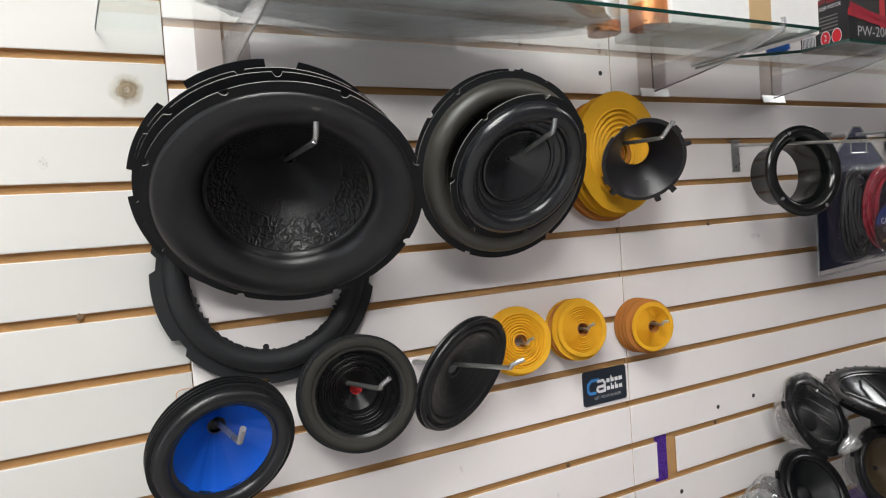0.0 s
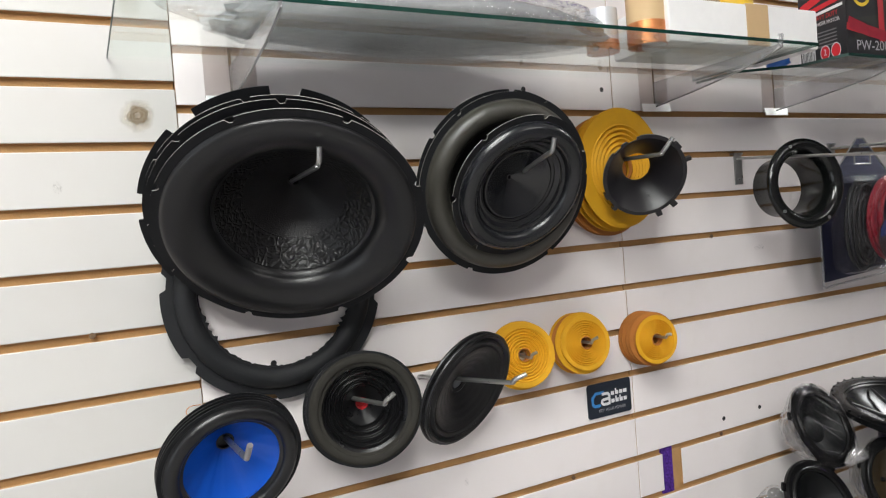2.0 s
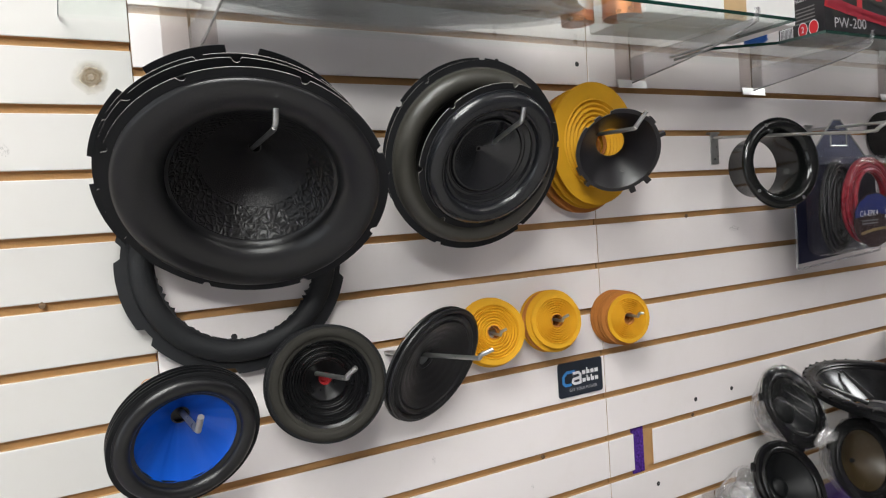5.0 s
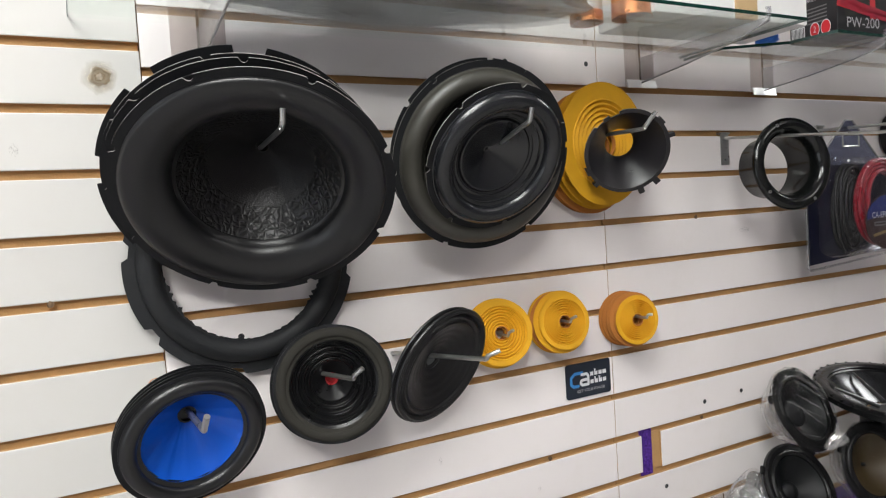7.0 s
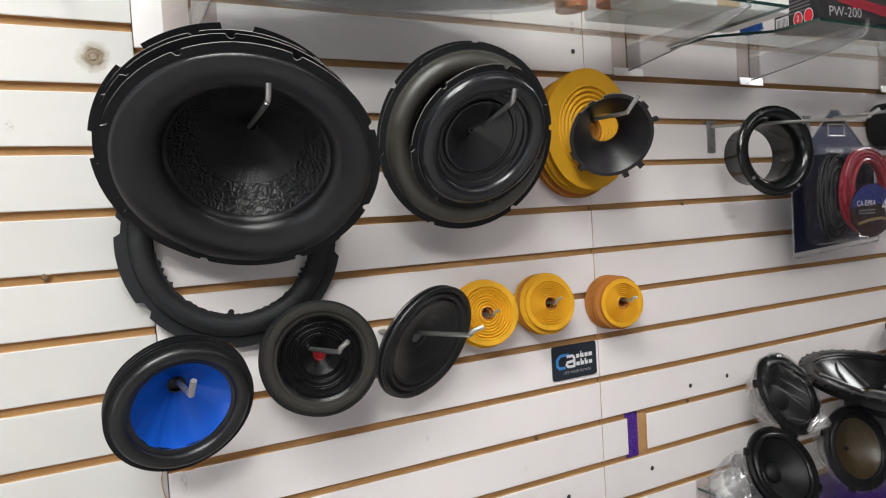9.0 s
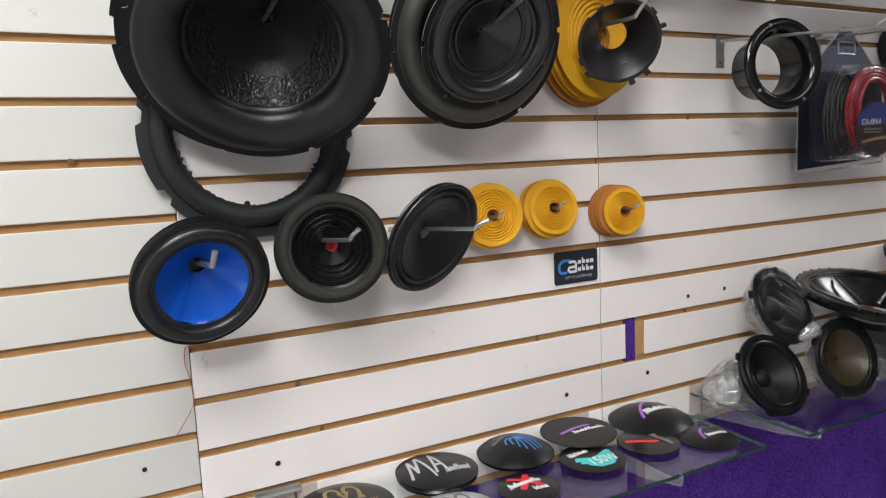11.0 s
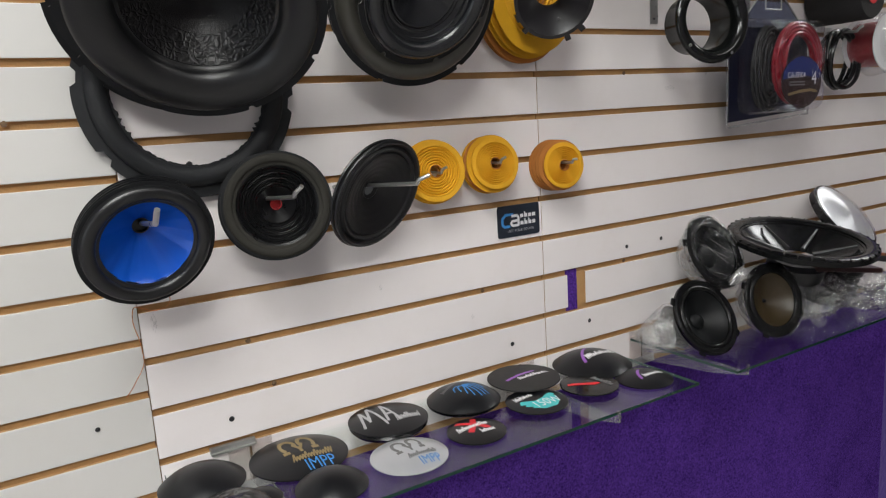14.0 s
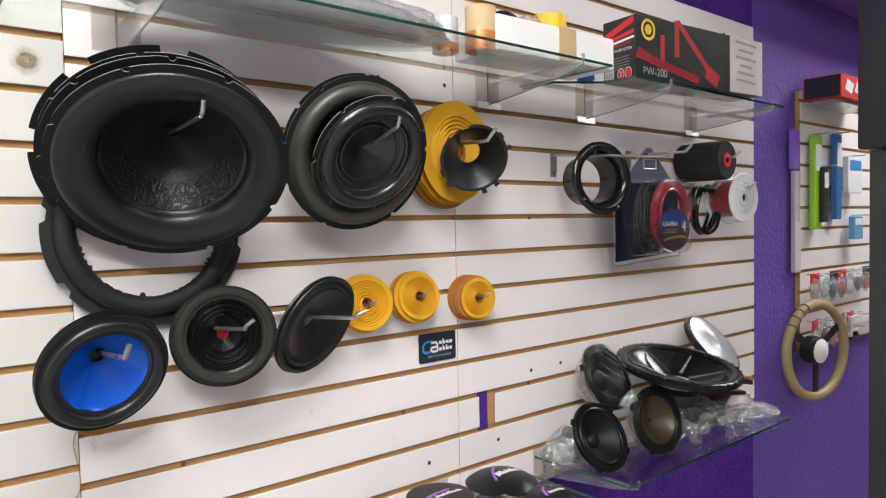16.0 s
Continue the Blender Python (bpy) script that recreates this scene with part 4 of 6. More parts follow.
def acrylic_bracket(x, z, w=0.068, y=-0.256, top=False, low=True):
    t = thing("shelf_bracket", pose(x, 0, z), "clear acrylic shelf bracket with a chrome wall plate", "shelf bracket", "shelf brackets")
    part("wall_plate", box(-w / 2, w / 2, -0.003, -0.0005, -0.058, 0.018, 0.001), PLATE, t, "shiny clear wall plate")
    part("slot", box(-0.0018, 0.0018, -0.0034, -0.0031, -0.056, 0.016), WOOD, t, "brown slot between the plate halves", smooth=False)
    part("plate_foot", box(-w / 2, w / 2, -0.0010, 0.0010, -0.0075, 0.0075, 0.0005), CHROME, t, "shiny foot of the plate", at=pose(0, -0.0062, -0.052, -14, 0, 0))
    bm = bmesh.new()
    v = [[bm.verts.new((sx, py, pz)) for py, pz in ((-0.004, -0.006), (y, -0.006), (y - 0.004, 0.008), (y - 0.007, 0.008), (y - 0.006, -0.012), (-0.19, -0.028), (-0.004, -0.050))] for sx in (-0.0018, 0.0018)]
    bm.faces.new(v[0])
    bm.faces.new(v[1][::-1])
    for i in range(7):
        j = (i + 1) % 7
        bm.faces.new((v[0][j], v[0][i], v[1][i], v[1][j]))
    bmesh.ops.recalc_face_normals(bm, faces=bm.faces[:])
    part("blade", bm, BLADE, t, "clear bracket blade", smooth=False)
    if low:
        part("lower_edge", tube([(0, -0.004, -0.050), (0, -0.10, -0.040), (0, -0.19, -0.028), (0, -0.235, -0.018), (0, y - 0.006, -0.010)], 0.0013, 6), ACRYLIC_EDGE, t, "pale bracket edge")
    if top:
        part("top_edge", box(-0.0007, 0.0007, y, -0.006, -0.0062, -0.0045), ACRYLIC_EDGE, t, "pale polished top edge", smooth=False)
    part("front_clip", tube([(0, y - 0.003, -0.010), (0, y - 0.0075, -0.002), (0, y - 0.007, 0.006), (0, y - 0.001, 0.0075)], 0.0022, 8), ACRYLIC, t, "clear front clip")
    return t


ZT, ZR, ZL = 1.595, 1.5905, 0.750
glass_shelf(oblong(-0.075, 0.914), ZT)
glass_shelf([(0.920, -0.092), (1.012, -0.154), (1.022, -0.232), (1.700, -0.232), (1.700, -0.006), (0.920, -0.006)], ZR, "clear glass shelf with a cut corner and green edges")
glass_shelf(oblong(0.004, 0.852), ZL)
glass_shelf(oblong(0.944, 1.67, -0.262), ZL)
for x in (0.070, 0.814):
    acrylic_bracket(x, ZT)
for x in (1.140, 1.620):
    acrylic_bracket(x, ZR, y=-0.235)
for x in (0.130, 0.650, 0.975, 1.6):
    acrylic_bracket(x, ZL, top=x < 0.2, low=False)


# ---- dust caps on the lower shelf ----
def dust_cap(x, y, z, R, rise, mat, label, marks=(), lift=0.0, rim=None, turn=0.0):
    """A domed cap with a thin flange; marks are (name, mesh, material, label)."""
    t = thing("dust_cap", pose(x, y, z, 0, 0, turn), label, "dust cap", "dust caps on the shelf")
    Rs = (R * R + rise * rise) / (2 * rise)

    def height(px, py):
        q = min(R * R, px * px + py * py)
        return lift + 0.002 + math.sqrt(Rs * Rs - q) - (Rs - rise)
    prof = [(R, lift), (R, lift + 0.002)] + [(R * (1 - i / 20), height(R * (1 - i / 20), 0)) for i in range(1, 20)] + [(0.0004, lift + rise + 0.002)]
    dome = part("dome", revolve(prof, 72, closed=False), mat, t)
    if lift > 0.004:
        k = 0.55 if lift > 0.013 else 0.98
        part("lower_cap", revolve([(R * k * 0.92, 0.0), (R * k, lift * 0.5), (R * k * 0.95, lift - 0.001), (R * 0.4, lift - 0.001)], 64, closed=False), rim or GLOSS, t, "cap underneath")
    for i, (name, bm, m, lab) in enumerate(marks):
        part(name, drape(bm, height, 0.0005 + 0.0003 * i), m, dome, lab)
    return t


def omega(s, x, y, k=1.0):
    """Two open loops joined by a fork, k times as tall as wide."""
    bm = arc_strip(-1.0 * s, 0.05 * s, 0.74 * s, 0.38 * s, -15, 232)
    arc_strip(1.0 * s, 0.05 * s, 0.74 * s, 0.38 * s, -52, 195, bm=bm)
    flat_bar(-1.55 * s, -0.72 * s, 0.75 * s, 0.30 * s, bm=bm)
    flat_bar(1.55 * s, -0.72 * s, 0.75 * s, 0.30 * s, bm=bm)
    flat_bar(-0.30 * s, -0.22 * s, 0.75 * s, 0.30 * s, -52, bm=bm)
    flat_bar(0.30 * s, -0.22 * s, 0.75 * s, 0.30 * s, 52, bm=bm)
    flat_bar(0, -0.62 * s, 0.62 * s, 0.32 * s, 90, bm=bm)
    bm.transform(Matrix.Translation((x, y, 0)) @ Matrix.Diagonal((1, k, 1, 1)))
    return bm


def bend(a, m, z, n=8):
    """Points of a smooth bend from a by way of m to z."""
    return [((1 - u) ** 2 * a[0] + 2 * u * (1 - u) * m[0] + u * u * z[0], (1 - u) ** 2 * a[1] + 2 * u * (1 - u) * m[1] + u * u * z[1]) for u in [i / n for i in range(n + 1)]]


def stretched(bm, k, y):
    bm.transform(Matrix.Translation((0, y, 0)) @ Matrix.Diagonal((1, k, 1, 1)))
    return bm


CAP = material("satin_black_cap", (0.0040, 0.0045, 0.0058), 0.33, vary=0.3, scale=30, bump=0.04, bump_scale=400, spec=0.42, dirt=0.2, dirt_colour=(0.02, 0.02, 0.02), dirt_scale=25, rough_vary=0.05)
SHINY_CAP = material("glossy_cap", (0.0055, 0.0055, 0.006), 0.20, vary=0.3, scale=30, spec=0.5)
GREY_CAP = material("grey_black_cap", (0.020, 0.019, 0.0185), 0.6, vary=0.25, scale=30, bump=0.08, bump_scale=500)
SMOKY = clear("smoky_plastic", (0.34, 0.34, 0.33), 0.02, 0.10, bump=0.7, bump_scale=26, haze=0.025)
ZS = ZL + 0.0035
dust_cap(0.044, -0.066, ZS, 0.0595, 0.024, CAP, "large plain matt black domed dust cap")
dust_cap(0.099, -0.160, ZS, 0.029, 0.012, CAP, "small black dust cap under a clear one")
dust_cap(0.0575, -0.176, ZS + 0.008, 0.050, 0.018, SMOKY, "clear smoky plastic dust cap leaning on others")
dust_cap(0.182, -0.0755, ZS, 0.0725, 0.012, CAP, "large black dust cap with gold and blue printing", [("emblem", omega(0.0140, 0.002, 0.015, 2.1), INK_GOLD, "gold looped emblem"), ("name_bar", word_bars(0.013, -0.024, 0.060, 0.015, 9, 1, 3), INK_GOLD, "gold name bar"), ("lettering", stretched(lettering("IMPP", 0.0215, 0.016, 0, 0), 1.7, -0.050), INK_BLUE, "blue letters")])
dust_cap(0.189, -0.187, ZS, 0.050, 0.021, CAP, "plain matt black domed dust cap")
ma = strokes([[(-0.049, 0.005), (-0.036, 0.040), (-0.034, 0.047)], [(-0.034, 0.047), (-0.033, 0.020), (-0.033, 0.012)], [(-0.033, 0.014), (-0.020, 0.044), (-0.016, 0.052)], [(-0.016, 0.052), (-0.013, 0.020), (-0.011, -0.004)],
              [(-0.006, 0.002), (0.004, 0.034), (0.009, 0.050)], [(0.009, 0.050), (0.012, 0.022), (0.015, -0.002)], [(-0.003, 0.017), (0.006, 0.018), (0.014, 0.017)]], 0.0046)
ma.transform(Matrix.Translation((-0.005, -0.028, 0)) @ Matrix.Diagonal((0.9, 1.4, 1, 1)))
dust_cap(0.336, -0.066, ZS, 0.0645, 0.010, CAP, "black dust cap with silver brush-stroke mark", [("mark", ma, INK_SILVER, "silver strokes"), ("name_bar", word_bars(0.024, -0.022, 0.042, 0.015, 7, 2, 4), INK_SILVER, "silver name bar")], lift=0.012)
dust_cap(0.314, -0.176, ZS, 0.0575, 0.013, SILVER_CAP, "silver dust cap with grey and blue printing", [("emblem", omega(0.0118, 0.0, 0.008, 1.8), INK_GREY, "grey looped emblem"), ("name_bar", word_bars(0.010, -0.022, 0.044, 0.009, 9, 1, 5), INK_GREY, "grey name bar"), ("lettering", stretched(lettering("IMPP", 0.0160, 0.014, 0, 0), 1.5, -0.040), INK_BLUE, "blue letters")])
legs = strokes([bend((-0.002, 0.030), mid, foot) for mid, foot in (((-0.022, 0.046), (-0.025, 0.022)), ((-0.016, 0.042), (-0.016, 0.016)), ((-0.006, 0.026), (-0.010, 0.006)), ((0.000, 0.020), (-0.001, -0.002)), ((0.008, 0.024), (0.011, -0.006)), ((0.014, 0.032), (0.019, -0.004)), ((0.020, 0.036), (0.027, -0.002)), ((0.020, 0.046), (0.028, 0.016)))], 0.0024)
arc_strip(0.0, 0.031, 0.0030, 0.006, 0, 360, bm=legs)
legs.transform(Matrix.Translation((0.002, -0.034, 0)))
dust_cap(0.480, -0.066, ZS, 0.0635, 0.024, CAP, "black domed dust cap with a blue spiky mark", [("mark", legs, INK_BLUE, "blue radiating strokes"), ("name_bar", word_bars(-0.022, 0.014, 0.036, 0.008, 12, 24, 6), INK_GREY, "grey name bar")], lift=0.007)
xm = strokes([[(-0.016, -0.010), (-0.004, 0.004), (0.004, 0.016), (0.016, 0.036)], [(-0.018, 0.034), (-0.004, 0.018), (0.004, 0.008), (0.018, -0.012)]], 0.010)
dust_cap(0.436, -0.171, ZS, 0.0465, 0.006, CAP, "black dust cap with red cross strokes and white bars", [("cross", xm, INK_RED, "red crossing strokes"), ("name_bar", drape(word_bars(-0.003, 0.009, 0.054, 0.013, 11, 1, 7), lambda px, py: 0.0), INK_WHITE, "white name bar"), ("small_bar", word_bars(0.010, -0.015, 0.024, 0.010, 7, 1, 8, 0.0), INK_WHITE, "pale small bar")], rim=GLOSS)
dust_cap(0.608, -0.068, ZS, 0.0655, 0.006, GREY_CAP, "nearly flat grey-black dust cap raised on a small base", [("swoosh", strokes([[(-0.040, -0.004), (-0.010, 0.001), (0.026, 0.003)]], 0.0065), INK_PURPLE, "pink streak"), ("name_bar", word_bars(0.012, -0.011, 0.064, 0.0095, 18, 2, 9, 0.0), INK_WHITE, "pale name bar")], lift=0.014)
wv = strokes([[(-0.034, 0.000), (-0.010, -0.014), (0.010, -0.010), (0.038, 0.006)], [(-0.030, -0.010), (-0.012, -0.022), (0.012, -0.020), (0.034, -0.006)], [(-0.022, -0.020), (-0.008, -0.032), (0.012, -0.032), (0.028, -0.018)]], 0.012)
dust_cap(0.574, -0.147, ZS, 0.0525, 0.005, CAP, "black dust cap with teal wave and white printing", [("wave", wv, INK_TEAL, "teal wave"), ("name_bar", word_bars(-0.016, 0.018, 0.036, 0.013, 13, 1, 10), INK_WHITE, "white name bar"), ("lettering", stretched(lettering("150W", 0.0215, 0.006, 0, 0), 1.4, -0.021), INK_WHITE, "white letters")], lift=0.0035)
dust_cap(0.764, -0.077, ZS, 0.0745, 0.026, CAP, "large black domed dust cap with purple arc and white bar", [("arc", strokes([bend((-0.036, -0.024), (-0.026, 0.008), (0.006, 0.024))], 0.0056), INK_PURPLE, "purple arc"), ("name_bar", word_bars(0.008, -0.012, 0.066, 0.013, 11, 0, 11, 0.0), INK_WHITE, "white name bar")], lift=0.0035)
dust_cap(0.692, -0.147, ZS, 0.0515, 0.003, SHINY_CAP, "shallow glossy black dust cap with a red wedge", [("wedge", strokes([[(-0.036, 0.016), (-0.018, 0.003), (0.004, -0.014)], [(-0.030, 0.014), (-0.012, 0.000), (0.012, -0.014)]], 0.0075), INK_RED, "red wedge"), ("name_bar", word_bars(0.024, -0.008, 0.046, 0.013, 9, -80, 12, 0.0), INK_GREY, "grey name bar")], lift=0.0035)
dust_cap(0.791, -0.182, ZS, 0.0505, 0.011, CAP, "small black domed dust cap with purple arc and white bar", [("arc", strokes([bend((-0.021, -0.016), (-0.016, 0.006), (0.003, 0.016))], 0.005), INK_PURPLE, "purple arc"), ("name_bar", word_bars(0.010, -0.010, 0.044, 0.009, 11, 0, 13, 0.0), INK_WHITE, "white name bar")])

t = thing("shelf_channel", pose(0.104, -0.003, 0.7675), "short zinc shelf channel in the slatwall groove", "shelf channel")
part("channel", box(-0.034, 0.034, -0.004, 0.004, -0.004, 0.0055, 0.001), ZINC, t)
part("lip", box(-0.034, 0.034, -0.010, -0.0042, -0.004, -0.001, 0.0008), ZINC, t)

t = thing("copper_wire_end", pose(0, 0, 0), "thin loose copper wire caught in the board seam", "wire")
part("strand", tube(smooth_path([(-0.030, -0.006, 0.882), (-0.022, -0.008, 0.892), (-0.014, -0.008, 0.904), (-0.005, -0.006, 0.917), (-0.001, -0.005, 0.930), (-0.003, -0.006, 0.958), (-0.008, -0.006, 0.985), (-0.005, -0.006, 1.005), (0.004, -0.008, 1.004), (0.020, -0.010, 0.998), (0.036, -0.010, 1.000), (0.043, -0.010, 1.010), (0.040, -0.010, 1.030)]), 0.0006, 6), COPPER, t)
part("loop", tube(smooth_path([(0.006, -0.006, 1.154), (-0.006, -0.008, 1.158), (-0.017, -0.010, 1.158), (-0.022, -0.010, 1.153), (-0.019, -0.010, 1.147), (-0.006, -0.008, 1.146), (0.006, -0.006, 1.149)]), 0.0006, 6), COPPER, t)
rng = random.Random(8)
bm = bmesh.new()
for k in range(46):
    tiny = lump((rng.uniform(0.0006, 0.0016), 0.0006, rng.uniform(0.0005, 0.0012)), k, 0.4, 2.0, 1)
    tiny.transform(Matrix.Translation((rng.uniform(0.1, 1.9), 0.0182, rng.uniform(0.25, 0.67))))
    me = bpy.data.meshes.new("tmp")
    tiny.to_mesh(me)
    tiny.free()
    bm.from_mesh(me)
    bpy.data.meshes.remove(me)
tagged(new("lint", finish(bm, "lint", [PAPER_EDGE])), "white lint specks caught in the purple carpet", "lint", kind="stuff")


# ---- goods on the upper shelves ----
ZU = ZT + 0.0036
t = thing("wrapped_lamp_cover", pose(0.300, -0.115, ZU, 0, 0, -2), "long grey moulded lamp cover in a clear plastic bag", "lamp cover")
COVER = clear("grey_moulded_plastic", (0.72, 0.73, 0.75), 0.06, 0.14, bump=0.25, bump_scale=12, haze=0.55, dust=0.52)
bm = lump((0.262, 0.094, 0.034), 4, 0.16, 1.3, 4)
for v in bm.verts:
    v.co.z = max(v.co.z, -0.020) + 0.0215
part("moulding", bm, COVER, t)
for x, y, size, seed in ((0.13, -0.03, (0.07, 0.022, 0.004), 21), (-0.05, 0.035, (0.04, 0.016, 0.004), 23)):
    bm = box(-size[0], size[0] * 0.4, -size[1], size[1], -0.003, 0.010, 0.003)
    box(size[0] * 0.3, size[0], -size[1] * 0.7, size[1] * 0.5, -0.003, 0.007, 0.002, bm)
    part("moulded_foot", bm, BOX_BLACK, t, "darker moulded foot", at=pose(x, y, 0.004, 0, 0, 4))
bm = lump((0.285, 0.106, 0.040), 6, 0.18, 2.0, 4)
for v in bm.verts:
    v.co.z = max(v.co.z, -0.0235) + 0.024
part("bag", bm, BAG, t, "clear crinkled bag")
part("lettering", lettering("HB3", 0.0115), INK_WHITE, t, "white letters", at=pose(-0.175, -0.108, 0.010, 90, 0, 0))


def coil_former(x, y, R, h, split, top_mat, low_mat, label):
    t = thing("coil_former", pose(x, y, ZU), label, "voice coil", "voice coils on the shelf")
    part("winding", revolve([(R, 0.0), (R, h * split), (R - 0.0015, h * split), (R - 0.0015, 0.0)], 56), low_mat, t, "copper winding")
    part("former", revolve([(R - 0.0004, h * split), (R - 0.0004, h), (R - 0.0014, h), (R - 0.0014, h * split)], 56), top_mat, t)
    return t


coil_former(0.638, -0.172, 0.0285, 0.078, 0.42, TAN, COPPER, "copper voice coil on a tan paper former")
coil_former(0.592, -0.128, 0.024, 0.062, 0.25, SILVER, COPPER, "small silver voice coil former with copper winding")
t = thing("foam_box", pose(0.81, -0.150, ZU, 0, 0, -2), "white polystyrene box with a band of brown tape", "box")
part("box", box(-0.160, 0.160, -0.062, 0.062, 0, 0.064, 0.004), STYRO, t)
part("tape", box(-0.004, 0.046, -0.0632, 0.0632, 0.0006, 0.0652, 0.003), material("brown_tape", (0.55, 0.38, 0.20), 0.3, vary=0.1, scale=20), t, "brown packing tape")
t = thing("tape_roll", pose(0.842, -0.155, ZU + 0.0655), "yellow roll of tape lying on the foam box", "tape roll")
part("roll", revolve([(0.0335, 0), (0.0335, 0.036), (0.017, 0.036), (0.017, 0)], 56), INK_YELLOW, t)
part("core", revolve([(0.0168, 0.001), (0.0168, 0.035), (0.015, 0.035), (0.015, 0.001)], 40), TAN, t, "brown core")
t = thing("crumpled_packet", pose(0.778, -0.150, ZU + 0.078), "crumpled clear and gold packet on the foam box", "packet")
part("packet", lump((0.026, 0.028, 0.0135), 11, 0.45, 2.2, 3), material("gold_film", (0.62, 0.52, 0.33), 0.25, vary=0.4, scale=40, metal=0.4), t)
t = thing("dust_cap", pose(0.722, -0.140, ZU + 0.0655), "black domed cap lying on the foam box", "dust cap")
part("dome", revolve([(0.036 * math.cos(a), 0.03 * math.sin(a)) for a in [i * math.pi / 2 / 14 for i in range(15)]], 48, closed=False), GLOSS, t)

ZW = ZR + 0.003
t = thing("winch_box", pose(1.041, -0.220, ZW, 0, 0, -5.2), "black printed carton with red frame picture and grey end", "carton")
L, D, Hh = 0.47, 0.092, 0.134
part("carton", box(0, L, 0, D, 0, Hh, 0.002), BOX_BLACK, t)
part("end_panel", box(0.335, L + 0.0006, -0.0006, D + 0.0006, 0.001, Hh - 0.001), BOX_GREY, t, "grey printed end")
FACE = pose(0, -0.0008, 0, 90, 0, 0)
bm = flat_bar(0.085, 0.062, 0.014, 0.075)
flat_bar(0.135, 0.098, 0.016, 0.080, bm=bm)
flat_bar(0.195, 0.088, 0.150, 0.014, -40, bm=bm)
flat_bar(0.105, 0.030, 0.215, 0.012, -10, bm=bm)
flat_bar(0.265, 0.028, 0.050, 0.032, -25, bm=bm)
shade = flat_bar(0.20, 0.060, 0.24, 0.060, -18)
flat_bar(0.285, 0.100, 0.08, 0.05, 20, bm=shade)
flat_bar(0.06, 0.050, 0.09, 0.035, 8, bm=shade)
part("picture_shade", shade, material("dim_print", (0.024, 0.025, 0.021), 0.4, vary=0.6, scale=45), t, "dim printed background", at=pose(0, -0.0005, 0, 90, 0, 0), smooth=False)
part("frame_picture", bm, material("dull_red_print", (0.42, 0.022, 0.03), 0.45, vary=0.3, scale=40), t, "red printed frame", at=FACE, smooth=False)
lines = bmesh.new()
for k, w in enumerate((0.09, 0.06, 0.085, 0.05, 0.07, 0.08)):
    flat_bar(0.40, 0.120 - 0.018 * k, w, 0.006, -3, bm=lines, n=1)
part("end_print", lines, material("pale_print", (0.30, 0.27, 0.26), 0.5, vary=0.3, scale=60), t, "faint printed lines", at=pose(0, -0.0012, 0, 90, 0, 0), smooth=False)
part("red_corner", strokes([[(0.004, 0.060), (0.050, 0.046), (0.110, 0.034), (0.215, 0.018)], [(0.006, 0.050), (0.050, 0.038), (0.110, 0.028), (0.190, 0.016)]], 0.011), material("deep_red_print", (0.30, 0.012, 0.03), 0.4, vary=0.4, scale=50), t, "red printed wedge", at=pose(0, -0.0010, 0, 90, 0, 0), smooth=False)
part("emblem", arc_strip(0.038, 0.105, 0.020, 0.006, 0, 360), INK_YELLOW, t, "yellow ring", at=FACE)
part("emblem_centre", arc_strip(0.038, 0.105, 0.006, 0.010, 0, 360), INK_YELLOW, t, "yellow dot", at=FACE)
part("model_number", lettering("PW-200", 0.024, 0.060, 0.016), INK_SILVER, t, "dull silver letters", at=pose(0, -0.0012, 0, 90, 0, 0))
SIDE = pose(-0.0008, D, 0, 90, 0, -90) @ Matrix.Diagonal((0.74, 1, 1, 1))
bm = flat_bar(0.062, 0.112, 0.110, 0.014, 14)
flat_bar(0.062, 0.094, 0.110, 0.008, 6, bm=bm)
part("red_stripe", bm, INK_RED, t, "red stripes", at=SIDE, smooth=False)
part("white_stripe", flat_bar(0.062, 0.084, 0.112, 0.005, 4), INK_WHITE, t, "white stripe", at=SIDE, smooth=False)
part("heading", lettering("HEAVY DUTY", 0.0115, 0.070, 0.076), INK_RED, t, "red letters", at=SIDE)
part("subheading", lettering("STRONGER MOTOR", 0.0092, 0.068, 0.065), INK_WHITE, t, "white letters", at=pose(-0.0012, D, 0, 90, 0, -90) @ Matrix.Diagonal((0.74, 1, 1, 1)))
bm = bmesh.new()
for k in range(5):
    flat_bar(0.06, 0.050 - 0.006 * k, 0.08, 0.0022, bm=bm, n=1)
part("small_print", bm, INK_GREY, t, "grey small print", at=SIDE)
part("barcode_field", flat_bar(0.024, 0.014, 0.036, 0.022), INK_WHITE, t, "white barcode field", at=SIDE)
bm = bmesh.new()
for k in range(9):
    flat_bar(0.010 + 0.0036 * k, 0.014, 0.0016, 0.018, bm=bm, n=1)
part("barcode", bm, BOX_BLACK, t, "black bars", at=pose(-0.0013, D, 0, 90, 0, -90) @ Matrix.Diagonal((0.74, 1, 1, 1)))
for x in (0.068, 0.096):
    part("seal", arc_strip(x, 0.014, 0.006, 0.012, 0, 360), INK_RED, t, "red round seal", at=SIDE)
    part("seal_ring", arc_strip(x, 0.014, 0.0120, 0.0014, 0, 360), INK_WHITE, t, "white ring", at=pose(-0.0012, D, 0, 90, 0, -90) @ Matrix.Diagonal((0.74, 1, 1, 1)))
part("seal_number", lettering("2", 0.015, 0.068, 0.014), INK_WHITE, t, "white number", at=pose(-0.0013, D, 0, 90, 0, -90) @ Matrix.Diagonal((0.74, 1, 1, 1)))
t = thing("blue_cap", pose(1.000, -0.118, ZW + 0.011), "small blue plastic cap beside the carton", "cap")
